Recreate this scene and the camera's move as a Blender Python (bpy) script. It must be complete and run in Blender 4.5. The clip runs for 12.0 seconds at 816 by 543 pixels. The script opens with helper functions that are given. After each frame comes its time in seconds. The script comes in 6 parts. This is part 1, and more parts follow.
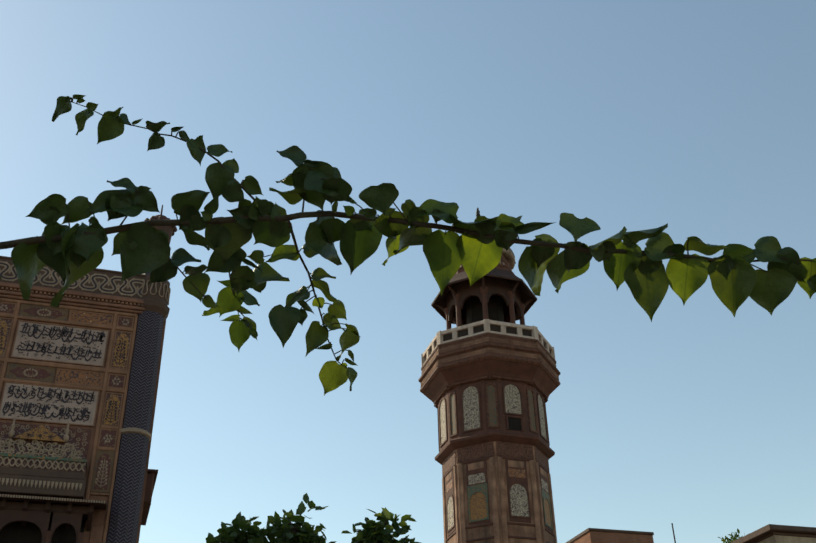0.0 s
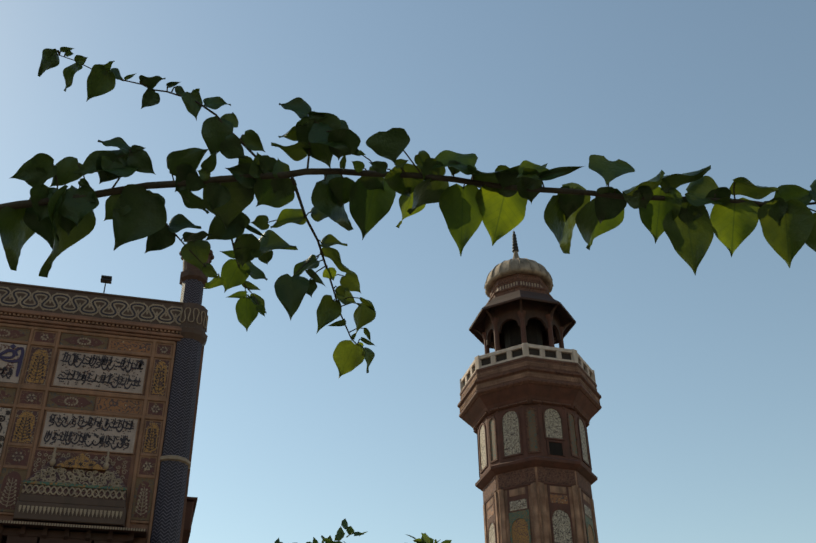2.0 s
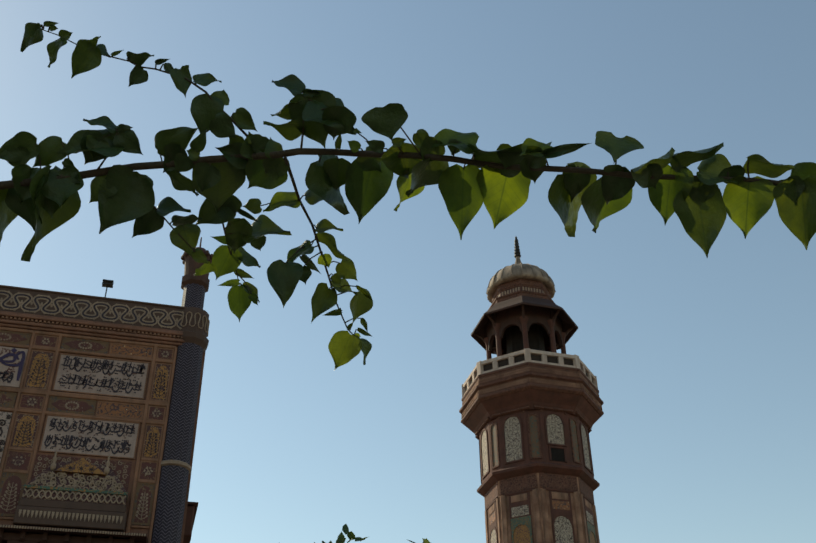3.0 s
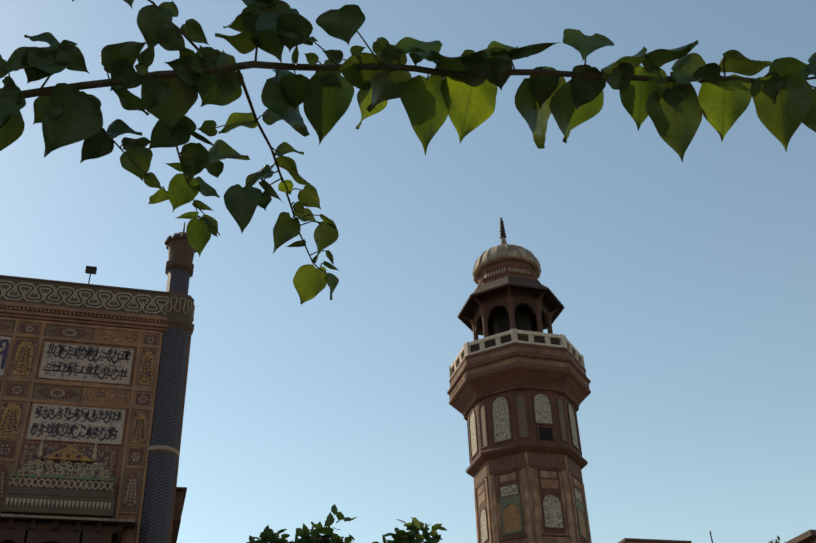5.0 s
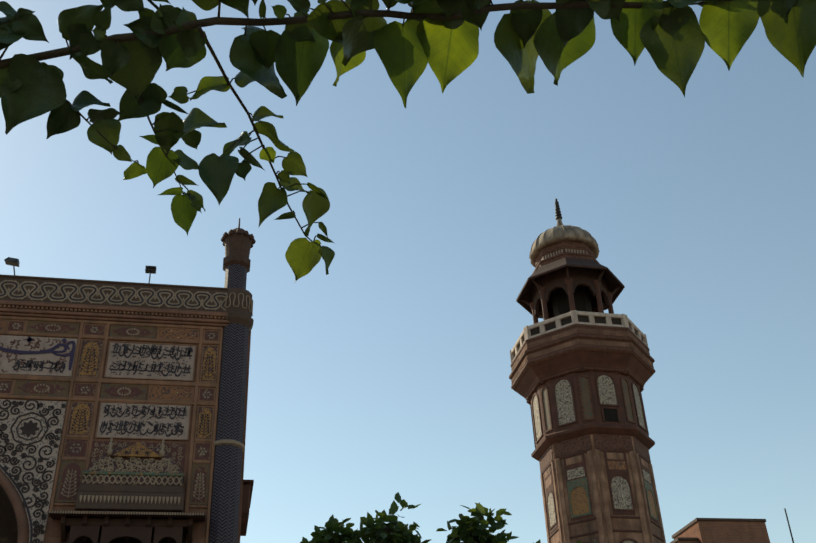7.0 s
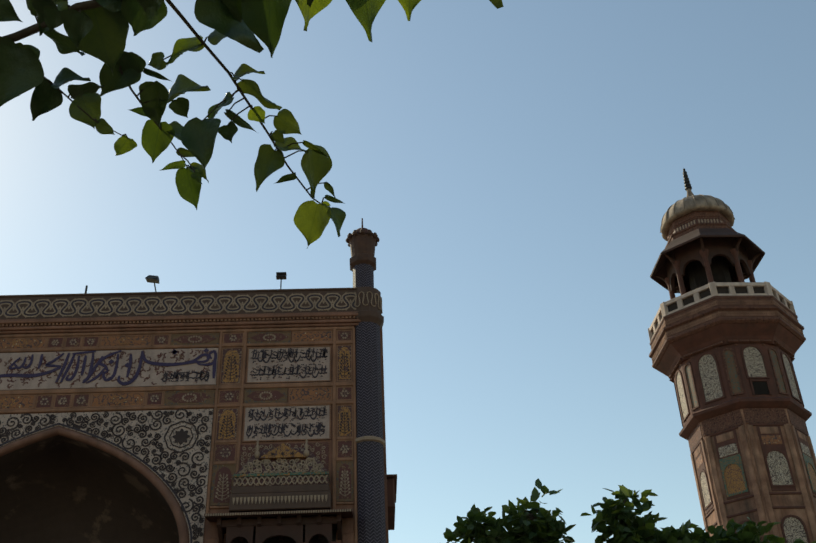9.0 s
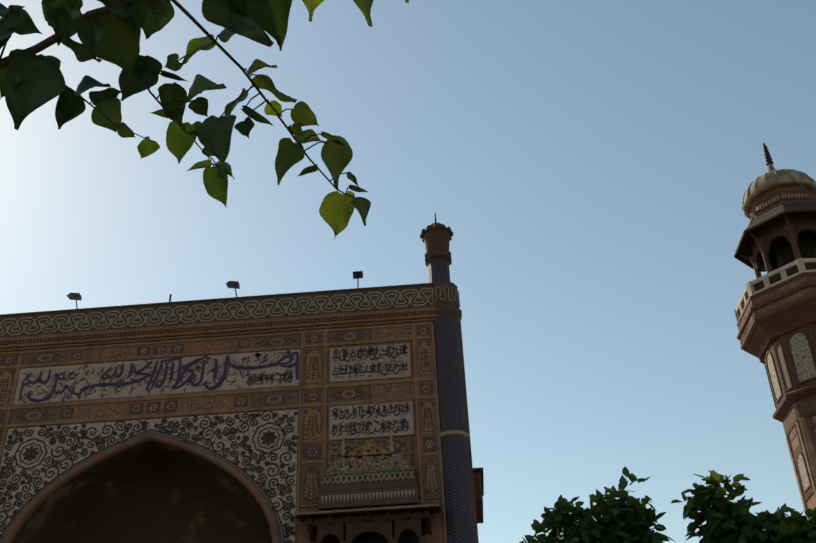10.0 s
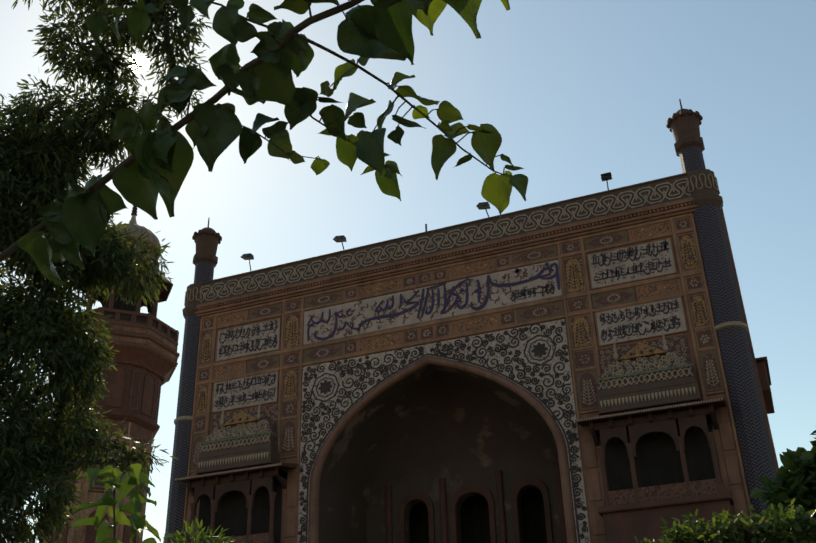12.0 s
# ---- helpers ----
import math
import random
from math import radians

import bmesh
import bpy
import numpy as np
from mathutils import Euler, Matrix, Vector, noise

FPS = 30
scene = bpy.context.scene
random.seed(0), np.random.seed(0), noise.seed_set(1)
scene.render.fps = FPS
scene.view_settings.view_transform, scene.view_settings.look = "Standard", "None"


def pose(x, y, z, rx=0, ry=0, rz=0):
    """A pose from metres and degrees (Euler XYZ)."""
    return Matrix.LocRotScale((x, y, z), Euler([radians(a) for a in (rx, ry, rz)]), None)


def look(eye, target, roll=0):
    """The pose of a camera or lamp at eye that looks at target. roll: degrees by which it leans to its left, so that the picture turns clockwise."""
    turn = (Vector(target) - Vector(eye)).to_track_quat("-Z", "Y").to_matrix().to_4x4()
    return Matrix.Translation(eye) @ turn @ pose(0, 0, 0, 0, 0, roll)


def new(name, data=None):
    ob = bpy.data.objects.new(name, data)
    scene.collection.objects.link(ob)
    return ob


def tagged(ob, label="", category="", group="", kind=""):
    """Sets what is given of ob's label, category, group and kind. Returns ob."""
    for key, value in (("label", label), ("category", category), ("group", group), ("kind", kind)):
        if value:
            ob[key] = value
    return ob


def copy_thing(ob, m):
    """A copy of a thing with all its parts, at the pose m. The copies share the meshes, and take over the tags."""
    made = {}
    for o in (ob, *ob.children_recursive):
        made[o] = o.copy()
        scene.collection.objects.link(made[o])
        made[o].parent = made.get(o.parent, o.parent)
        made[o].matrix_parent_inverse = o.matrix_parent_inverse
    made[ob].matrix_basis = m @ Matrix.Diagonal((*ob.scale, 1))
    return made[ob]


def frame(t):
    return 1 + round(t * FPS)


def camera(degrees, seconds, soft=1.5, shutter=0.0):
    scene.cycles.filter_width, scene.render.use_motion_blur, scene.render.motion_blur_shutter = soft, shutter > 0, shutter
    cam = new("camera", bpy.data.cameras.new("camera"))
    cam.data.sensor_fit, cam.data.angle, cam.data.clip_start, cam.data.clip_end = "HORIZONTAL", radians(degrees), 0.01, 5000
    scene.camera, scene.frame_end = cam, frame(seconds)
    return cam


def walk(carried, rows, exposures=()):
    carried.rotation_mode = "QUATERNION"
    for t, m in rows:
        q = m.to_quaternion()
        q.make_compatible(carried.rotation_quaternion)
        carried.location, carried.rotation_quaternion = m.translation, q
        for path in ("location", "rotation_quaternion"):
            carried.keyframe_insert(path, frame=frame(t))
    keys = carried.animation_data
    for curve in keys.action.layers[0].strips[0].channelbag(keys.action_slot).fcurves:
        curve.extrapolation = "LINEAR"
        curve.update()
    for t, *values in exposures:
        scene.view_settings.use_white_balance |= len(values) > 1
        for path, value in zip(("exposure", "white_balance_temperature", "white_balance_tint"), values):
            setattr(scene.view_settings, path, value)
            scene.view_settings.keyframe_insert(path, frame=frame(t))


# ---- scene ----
cam = camera(47.7, 12.0)
PATH = [
    (0, (-0.115, 0.051, 1.92), (0.429, 1.651, 2.99), -2.2),
    (0.5, (-0.097, 0.079, 1.908), (0.427, 1.68, 2.985), -2.2),
    (1, (-0.076, 0.119, 1.903), (0.425, 1.718, 2.993), -2.4),
    (1.5, (-0.057, 0.157, 1.905), (0.421, 1.753, 3.011), -2.2),
    (2, (-0.043, 0.187, 1.908), (0.416, 1.779, 3.029), -1.7),
    (2.5, (-0.033, 0.216, 1.913), (0.416, 1.804, 3.043), -1.4),
    (3, (-0.022, 0.243, 1.915), (0.431, 1.829, 3.046), -1.5),
    (5, (0.028, 0.325, 1.879), (0.514, 1.923, 2.981), -3.0),
    (5.5, (0.05, 0.35, 1.88), (0.52, 1.955, 2.977), -3.5),
    (6, (0.075, 0.369, 1.886), (0.519, 1.985, 2.977), -3.7),
    (6.5, (0.102, 0.382, 1.897), (0.511, 2.01, 2.985), -3.4),
    (8.5, (0.248, 0.441, 1.908), (0.421, 2.115, 2.988), -3.0),
    (9, (0.297, 0.463, 1.895), (0.383, 2.143, 2.977), -2.8),
    (9.5, (0.337, 0.469, 1.884), (0.34, 2.151, 2.967), -2.7),
    (10, (0.364, 0.474, 1.884), (0.281, 2.155, 2.963), -2.7),
    (10.5, (0.39, 0.456, 1.886), (0.193, 2.137, 2.95), -2.5),
    (11, (0.427, 0.435, 1.898), (0.087, 2.113, 2.931), -2.1),
    (11.5, (0.47, 0.404, 1.906), (-0.028, 2.072, 2.891), -1.8),
    (12, (0.51, 0.375, 1.912), (-0.135, 2.023, 2.842), -1.7),
]
walk(cam, [(t, look(eye, aim, lean)) for t, eye, aim, lean in PATH], [(0,0.58,7850,1),(1,0.58,7850,1),(1.5,0.50,7850,1),(2.2,0.39,7850,1),(3,0.38,7850,1),(5,0.53,7850,1),(6.5,0.50,7850,1),(8.5,0.46,7850,1),(9.2,0.38,7850,1),(10.5,0.26,7900,1),(12,0.34,7850,0)])

# ---- light ----
SUN = Vector((-0.514, 0.581, 0.631)).normalized()
world = bpy.data.worlds.new("sky")
scene.world = world
world.use_nodes = True
_n = world.node_tree.nodes
_sky = _n.new("ShaderNodeTexSky")
_sky.sky_type, _sky.sun_disc = "NISHITA", False
_sky.sun_elevation, _sky.sun_rotation = radians(39.1), math.atan2(SUN.x, SUN.y)
_sky.air_density, _sky.dust_density, _sky.ozone_density = 1.23, 0.27, 1.15
world.node_tree.links.new(_sky.outputs[0], _n["Background"].inputs[0])
_n["Background"].inputs[1].default_value = 0.120
sun = new("sun", bpy.data.lights.new("sun", "SUN"))
sun.data.energy, sun.data.angle, sun.data.color = 3.2, radians(0.6), (1.0, 0.93, 0.82)
disc = new("sun_disc", bpy.data.meshes.new("sun_disc"))
_b = bmesh.new()
bmesh.ops.create_icosphere(_b, subdivisions=3, radius=36.0)
_b.to_mesh(disc.data)
_b.free()
disc.location = SUN * 3600
tagged(disc, "white glaring sun in a hazy sky", "sun", kind="structure")
_m = bpy.data.materials.new("sun_glow")
_m.use_nodes = True
_m.node_tree.nodes.clear()
_e, _o = _m.node_tree.nodes.new("ShaderNodeEmission"), _m.node_tree.nodes.new("ShaderNodeOutputMaterial")
_e.inputs[0].default_value, _e.inputs[1].default_value = (1.0, 0.95, 0.85, 1.0), 60.0
_m.node_tree.links.new(_e.outputs[0], _o.inputs[0])
disc.data.materials.append(_m)
sun.matrix_world = look(SUN * 60 + Vector((3.0, 0, 0)), (0, 0, 0))


# ---- materials ----
def put(nt, kind, ins=None, **props):
    """A node with its properties and inputs; an input that is a socket is linked."""
    n = nt.nodes.new(kind)
    for k, v in props.items():
        setattr(n, k, v)
    for k, v in (ins or {}).items():
        if isinstance(v, bpy.types.NodeSocket):
            nt.links.new(v, n.inputs[k])
        else:
            n.inputs[k].default_value = v
    return n


def calc(nt, op, a, b=0.0, c=0.0):
    return put(nt, "ShaderNodeMath", {0: a, 1: b, 2: c}, operation=op).outputs[0]


def mixc(nt, f, a, b, mode="MIX"):
    n = put(nt, "ShaderNodeMix", {0: f, 6: a, 7: b}, data_type="RGBA", blend_type=mode)
    return n.outputs[2]


def rgba(c):
    return (c[0], c[1], c[2], 1.0)


def begin(name):
    m = bpy.data.materials.new(name)
    m.use_nodes = True
    nt = m.node_tree
    return m, nt, nt.nodes["Principled BSDF"], put(nt, "ShaderNodeTexCoord").outputs["Object"]


def noise_fac(nt, co, scale, detail=4.0, rough=0.55):
    return put(nt, "ShaderNodeTexNoise", {"Vector": co, "Scale": scale, "Detail": detail, "Roughness": rough}).outputs[0]


def ramp(nt, f, lo, hi):
    return put(nt, "ShaderNodeMapRange", {0: f, 1: lo, 2: hi}, clamp=True).outputs[0]


def weathered(nt, co, col, grime=0.45, scale=1.3):
    """Blotches, streaks down the wall and fine grain over a colour."""
    big = ramp(nt, noise_fac(nt, co, scale), 0.35, 0.7)
    squash = put(nt, "ShaderNodeMapping", {"Vector": co, "Scale": (5.0, 5.0, 0.5)}).outputs[0]
    streak = ramp(nt, noise_fac(nt, squash, 1.0, 5.0), 0.45, 0.75)
    fine = ramp(nt, noise_fac(nt, co, 28.0, 3.0), 0.3, 0.7)
    dark = calc(nt, "MULTIPLY_ADD", big, grime * 0.55, calc(nt, "MULTIPLY_ADD", streak, grime * 0.5, calc(nt, "MULTIPLY", fine, 0.16)))
    return mixc(nt, dark, col, (0.035, 0.026, 0.02, 1.0))


def finish(nt, bsdf, col, co, rough=0.75, bump=0.25, fine=35.0, depth=0.01):
    nt.links.new(col, bsdf.inputs["Base Color"])
    bsdf.inputs["Roughness"].default_value = rough
    bsdf.inputs["Specular IOR Level"].default_value = 0.5 if rough < 0.3 else 0.22
    h = calc(nt, "ADD", noise_fac(nt, co, fine, 4.0), calc(nt, "MULTIPLY", noise_fac(nt, co, fine / 7, 3.0), 1.5))
    b = put(nt, "ShaderNodeBump", {"Height": h, "Strength": bump, "Distance": depth})
    nt.links.new(b.outputs[0], bsdf.inputs["Normal"])


def plain(name, c1, c2, rough=0.8, bump=0.3, scale=1.3, grime=0.45, fine=35.0):
    m, nt, bsdf, co = begin(name)
    rnd = put(nt, "ShaderNodeObjectInfo").outputs["Random"]
    f = calc(nt, "ADD", ramp(nt, noise_fac(nt, co, scale * 2.3), 0.3, 0.7), calc(nt, "MULTIPLY_ADD", rnd, 0.5, -0.25))
    finish(nt, bsdf, weathered(nt, co, mixc(nt, f, rgba(c1), rgba(c2)), grime, scale), co, rough, bump, fine)
    return m


def floral(name, ground, line, flower, scale=3.0, rings=5.0, wide=0.16, bloom=0.24, rough=0.62, leaf=None):
    """Glazed mosaic: winding stems and blossoms set into a ground colour."""
    m, nt, bsdf, co = begin(name)
    n = noise_fac(nt, co, scale, 1.5, 0.45)
    band = calc(nt, "ABSOLUTE", calc(nt, "SUBTRACT", calc(nt, "FRACT", calc(nt, "MULTIPLY", n, rings)), 0.5))
    stems = ramp(nt, band, wide, wide - 0.05)
    cell = put(nt, "ShaderNodeTexVoronoi", {"Vector": co, "Scale": scale * 1.7, "Randomness": 0.75})
    blossom = ramp(nt, cell.outputs["Distance"], bloom, bloom - 0.05)
    heart = ramp(nt, cell.outputs["Distance"], bloom * 0.45, bloom * 0.45 - 0.04)
    col = mixc(nt, stems, rgba(ground), rgba(line))
    if leaf:
        small = put(nt, "ShaderNodeTexVoronoi", {"Vector": co, "Scale": scale * 4.1, "Randomness": 1.0})
        col = mixc(nt, ramp(nt, small.outputs["Distance"], 0.32, 0.26), col, rgba(leaf))
    col = mixc(nt, heart, mixc(nt, blossom, col, rgba(flower)), rgba(ground))
    finish(nt, bsdf, weathered(nt, co, col, 0.34), co, rough, 0.2, 50.0)
    return m


def chevron(name, blue, white, n=12.0, pitch=0.125):
    m, nt, bsdf, co = begin(name)
    xyz = put(nt, "ShaderNodeSeparateXYZ", {0: co})
    ang = calc(nt, "DIVIDE", calc(nt, "ARCTAN2", xyz.outputs[0], xyz.outputs[1]), math.tau)
    tri = calc(nt, "ABSOLUTE", calc(nt, "SUBTRACT", calc(nt, "FRACT", calc(nt, "MULTIPLY", ang, n)), 0.5))
    v = calc(nt, "FRACT", calc(nt, "ADD", calc(nt, "DIVIDE", xyz.outputs[2], pitch), calc(nt, "MULTIPLY", tri, 2.0)))
    col = mixc(nt, calc(nt, "GREATER_THAN", v, 0.72), rgba(blue), rgba(white))
    finish(nt, bsdf, weathered(nt, co, col, 0.3), co, 0.6, 0.2, 50.0)
    return m


def foliage(name, dark, light, clear, rough=0.42, veins=False, glow=0.5, low=1.0):
    """Leaf: glossy skin over a body that lets light through."""
    m, nt, bsdf, co = begin(name)
    geo = put(nt, "ShaderNodeNewGeometry")
    rnd = calc(nt, "ADD", geo.outputs["Random Per Island"], put(nt, "ShaderNodeObjectInfo").outputs["Random"])
    f = calc(nt, "FRACT", rnd)
    blot = noise_fac(nt, co, 3.0 if veins else 0.7, 3.0)
    col = mixc(nt, calc(nt, "MULTIPLY_ADD", f, 0.7, calc(nt, "MULTIPLY_ADD", blot, 0.8, -0.25)), rgba(dark), rgba(light))
    through_col = mixc(nt, calc(nt, "POWER", f, 2.0), rgba((clear[0] * low, clear[1] * low, clear[2] * low)), rgba((clear[0] * 1.9, clear[1] * 1.35, clear[2])))
    if veins:
        xyz = put(nt, "ShaderNodeSeparateXYZ", {0: co})
        ax = calc(nt, "ABSOLUTE", xyz.outputs[0])
        rib = calc(nt, "FRACT", calc(nt, "MULTIPLY", calc(nt, "SUBTRACT", xyz.outputs[1], calc(nt, "MULTIPLY", ax, 0.75)), 7.0))
        vein = calc(nt, "MAXIMUM", ramp(nt, ax, 0.02, 0.008), calc(nt, "MULTIPLY", ramp(nt, calc(nt, "ABSOLUTE", calc(nt, "SUBTRACT", rib, 0.5)), 0.07, 0.02), 0.55))
        through_col = mixc(nt, calc(nt, "MULTIPLY", vein, 0.5), through_col, rgba(dark))
        blotch = ramp(nt, noise_fac(nt, co, 2.2, 3.0), 0.4, 0.62)
        through_col = mixc(nt, calc(nt, "MULTIPLY", blotch, 0.45), through_col, rgba(dark))
    finish(nt, bsdf, col, co, rough, 0.2, 12.0 if veins else 30.0)
    tl = put(nt, "ShaderNodeBsdfTranslucent", {"Color": through_col})
    mx = put(nt, "ShaderNodeMixShader", {0: calc(nt, "MULTIPLY_ADD", f, glow * 1.2, glow * 0.4), 1: bsdf.outputs[0], 2: tl.outputs[0]})
    nt.links.new(mx.outputs[0], nt.nodes["Material Output"].inputs[0])
    return m


def brickwork(name, c1, c2, mortar):
    m, nt, bsdf, co = begin(name)
    t = put(nt, "ShaderNodeTexBrick", {"Vector": put(nt, "ShaderNodeMapping", {"Vector": co, "Rotation": (radians(90), 0, 0)}).outputs[0],
            "Color1": rgba(c1), "Color2": rgba(c2), "Mortar": rgba(mortar), "Scale": 1.0, "Mortar Size": 0.008, "Brick Width": 0.23, "Row Height": 0.075})
    finish(nt, bsdf, weathered(nt, co, t.outputs[0], 0.4), co, 0.9, 0.4)
    return m


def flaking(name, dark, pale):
    """Plaster whose dark ground colour holds the niche's shade, with paler patches where the painted skin has come off.
    """
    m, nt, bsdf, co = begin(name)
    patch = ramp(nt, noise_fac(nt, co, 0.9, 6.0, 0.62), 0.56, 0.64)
    patch_fade = ramp(nt, noise_fac(nt, co, 0.35, 3.0), 0.35, 0.65)
    col = mixc(nt, calc(nt, "MULTIPLY", patch, calc(nt, "MULTIPLY_ADD", patch_fade, -0.6, 0.9)), rgba(dark), rgba(pale))
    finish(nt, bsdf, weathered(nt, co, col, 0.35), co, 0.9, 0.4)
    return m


CREAM, INK, BLUE = (0.38, 0.278, 0.24), (0.030, 0.019, 0.024), (0.032, 0.021, 0.060)
M_PLASTER = plain("terracotta_plaster", (0.20, 0.092, 0.062), (0.25, 0.12, 0.082), grime=0.55)
M_FILLET = plain("ochre_brick_fillet", (0.25, 0.120, 0.073), (0.285, 0.145, 0.09), grime=0.6)
M_RIM = plain("arch_rim_plaster", (0.23, 0.118, 0.085), (0.18, 0.085, 0.06), grime=0.45)
# dark ground colour holds the niche's shade; the paler flaked patches are wear
M_FRESCO = flaking("shaded_flaking_fresco", (0.075, 0.05, 0.042), (0.24, 0.165, 0.125))
# near-black colour that stands in for unlit depth behind openings
M_DEPTH_SHADE = plain("depth_shade", (0.006, 0.005, 0.005), (0.010, 0.007, 0.006), rough=0.95)
M_CREAM = plain("cream_glaze", CREAM, (0.33, 0.235, 0.20), rough=0.6, grime=0.4, scale=2.0)
M_SPANDREL = floral("spandrel_mosaic", (0.39, 0.29, 0.247), (0.10, 0.068, 0.062), (0.16, 0.07, 0.06), 3.4, 4.0, 0.06, 0.13, leaf=(0.10, 0.09, 0.09))
M_OCHRE = floral("ochre_mosaic", (0.27, 0.108, 0.047), (0.07, 0.04, 0.045), (0.46, 0.36, 0.22), 5.0, 5.0, 0.15, 0.2, leaf=(0.13, 0.09, 0.06))
M_BRIGHT = floral("yellow_mosaic", (0.34, 0.165, 0.05), (0.10, 0.05, 0.05), (0.09, 0.07, 0.09), 7.0, 6.0, 0.17, 0.2)
M_PURPLE = floral("purple_mosaic", (0.105, 0.035, 0.030), (0.22, 0.15, 0.08), (0.32, 0.26, 0.2), 5.5, 4.0, 0.06, 0.14)
M_GREEN = floral("olive_mosaic", (0.15, 0.085, 0.045), (0.08, 0.07, 0.07), (0.32, 0.24, 0.13), 5.0, 4.0, 0.1, 0.15)
M_BLUETILE = floral("blue_mosaic", (0.085, 0.036, 0.036), (0.27, 0.19, 0.13), (0.32, 0.23, 0.16), 5.0, 5.0, 0.1, 0.2)
M_TEAL = floral("teal_mosaic", (0.06, 0.115, 0.085), (0.28, 0.13, 0.045), (0.04, 0.07, 0.12), 8.0, 5.0, 0.17, 0.24)
M_WHITEFLOWER = floral("white_mosaic", (0.44, 0.36, 0.28), (0.08, 0.055, 0.05), (0.20, 0.09, 0.05), 7.5, 5.0, 0.2, 0.26, leaf=(0.07, 0.06, 0.055))
M_INK = plain("ink_glaze", INK, (0.04, 0.03, 0.04), rough=0.6, bump=0.05, grime=0.2)
M_VINE = plain("manganese_glaze", (0.034, 0.023, 0.024), (0.048, 0.032, 0.031), rough=0.8, bump=0.05, grime=0.2)
M_BLUE = plain("cobalt_glaze", BLUE, (0.042, 0.028, 0.075), rough=0.6, bump=0.05, grime=0.2)
M_LINE = plain("cream_line_glaze", (0.33, 0.235, 0.165), (0.26, 0.18, 0.13), rough=0.6, bump=0.1, grime=0.3)
M_BAND = plain("dark_band_glaze", (0.075, 0.042, 0.032), (0.095, 0.054, 0.040), rough=0.65)
M_CHEVRON = chevron("chevron_tiles", (0.018, 0.013, 0.020), (0.105, 0.085, 0.12), 14.0, 0.09)
M_STONE = plain("red_sandstone", (0.118, 0.045, 0.033), (0.075, 0.030, 0.023), scale=0.9, grime=0.55)
M_TURRET = plain("turret_brick", (0.095, 0.046, 0.032), (0.06, 0.032, 0.025), grime=0.5, scale=3.0)
M_SHAFT = plain("buff_plaster", (0.42, 0.235, 0.155), (0.20, 0.095, 0.06), scale=0.7, grime=0.8)
M_RELIEF = floral("relief_frieze", (0.130, 0.056, 0.039), (0.05, 0.023, 0.018), (0.27, 0.16, 0.115), 7.0, 4.0, 0.14, 0.2, rough=0.8)
M_MARBLE = plain("weathered_white_plaster", (0.58, 0.465, 0.40), (0.44, 0.335, 0.28), scale=1.0, grime=0.4)
# stone coloured nearly black for the shade in railing recesses and under the dome
M_SHADE_STONE = plain("shade_dark_stone", (0.035, 0.022, 0.017), (0.022, 0.015, 0.012), scale=1.5)
M_DOME = plain("dome_plaster", (0.38, 0.30, 0.235), (0.20, 0.15, 0.115), scale=0.9, grime=0.8)
# darker copy of the sandstone, for parts in the shade of the eaves
M_EAVE_SHADE = plain("shade_darkened_sandstone", (0.062, 0.028, 0.022), (0.04, 0.02, 0.017), scale=1.2, grime=0.5)
M_NARROW = floral("brown_teal_mosaic", (0.15, 0.085, 0.05), (0.05, 0.10, 0.085), (0.03, 0.085, 0.085), 6.0, 4.0, 0.12, 0.22)
M_IRON = plain("dark_metal", (0.014, 0.017, 0.02), (0.025, 0.026, 0.03), rough=0.55, bump=0.1)
M_LENS = plain("lamp_glass", (0.05, 0.055, 0.06), (0.04, 0.045, 0.05), rough=0.15, bump=0.02)
M_BARK = plain("bark", (0.075, 0.055, 0.04), (0.045, 0.033, 0.025), scale=6.0, bump=0.8, fine=18.0)
M_TWIG = plain("green_brown_twig", (0.032, 0.026, 0.017), (0.05, 0.04, 0.024), scale=20.0, bump=0.4, fine=200.0)
# one leaf in two copies: darker for shaded leaves, brighter for sunlit ones
M_LEAF = foliage("vine_leaf", (0.018, 0.036, 0.013), (0.036, 0.064, 0.018), (0.07, 0.12, 0.012), rough=0.36, veins=True, glow=0.17, low=0.4)
M_LEAF_LIT = foliage("sunlit_vine_leaf", (0.022, 0.045, 0.013), (0.045, 0.075, 0.018), (0.09, 0.155, 0.012), rough=0.4, veins=True, glow=0.36, low=0.75)
M_FINE = foliage("fine_leaf", (0.030, 0.045, 0.022), (0.055, 0.078, 0.034), (0.10, 0.14, 0.035), glow=0.3)
M_BROAD = foliage("broad_leaf", (0.022, 0.045, 0.015), (0.055, 0.085, 0.03), (0.09, 0.15, 0.025), glow=0.3)
M_TIP = foliage("yellow_leaf", (0.06, 0.085, 0.012), (0.11, 0.13, 0.02), (0.16, 0.21, 0.018), veins=True, glow=0.40)
M_YOUNG = foliage("young_leaf", (0.04, 0.085, 0.02), (0.09, 0.15, 0.032), (0.10, 0.17, 0.022), glow=0.32)
M_GROUND = brickwork("brick_paving", (0.30, 0.185, 0.13), (0.25, 0.155, 0.11), (0.24, 0.20, 0.16))
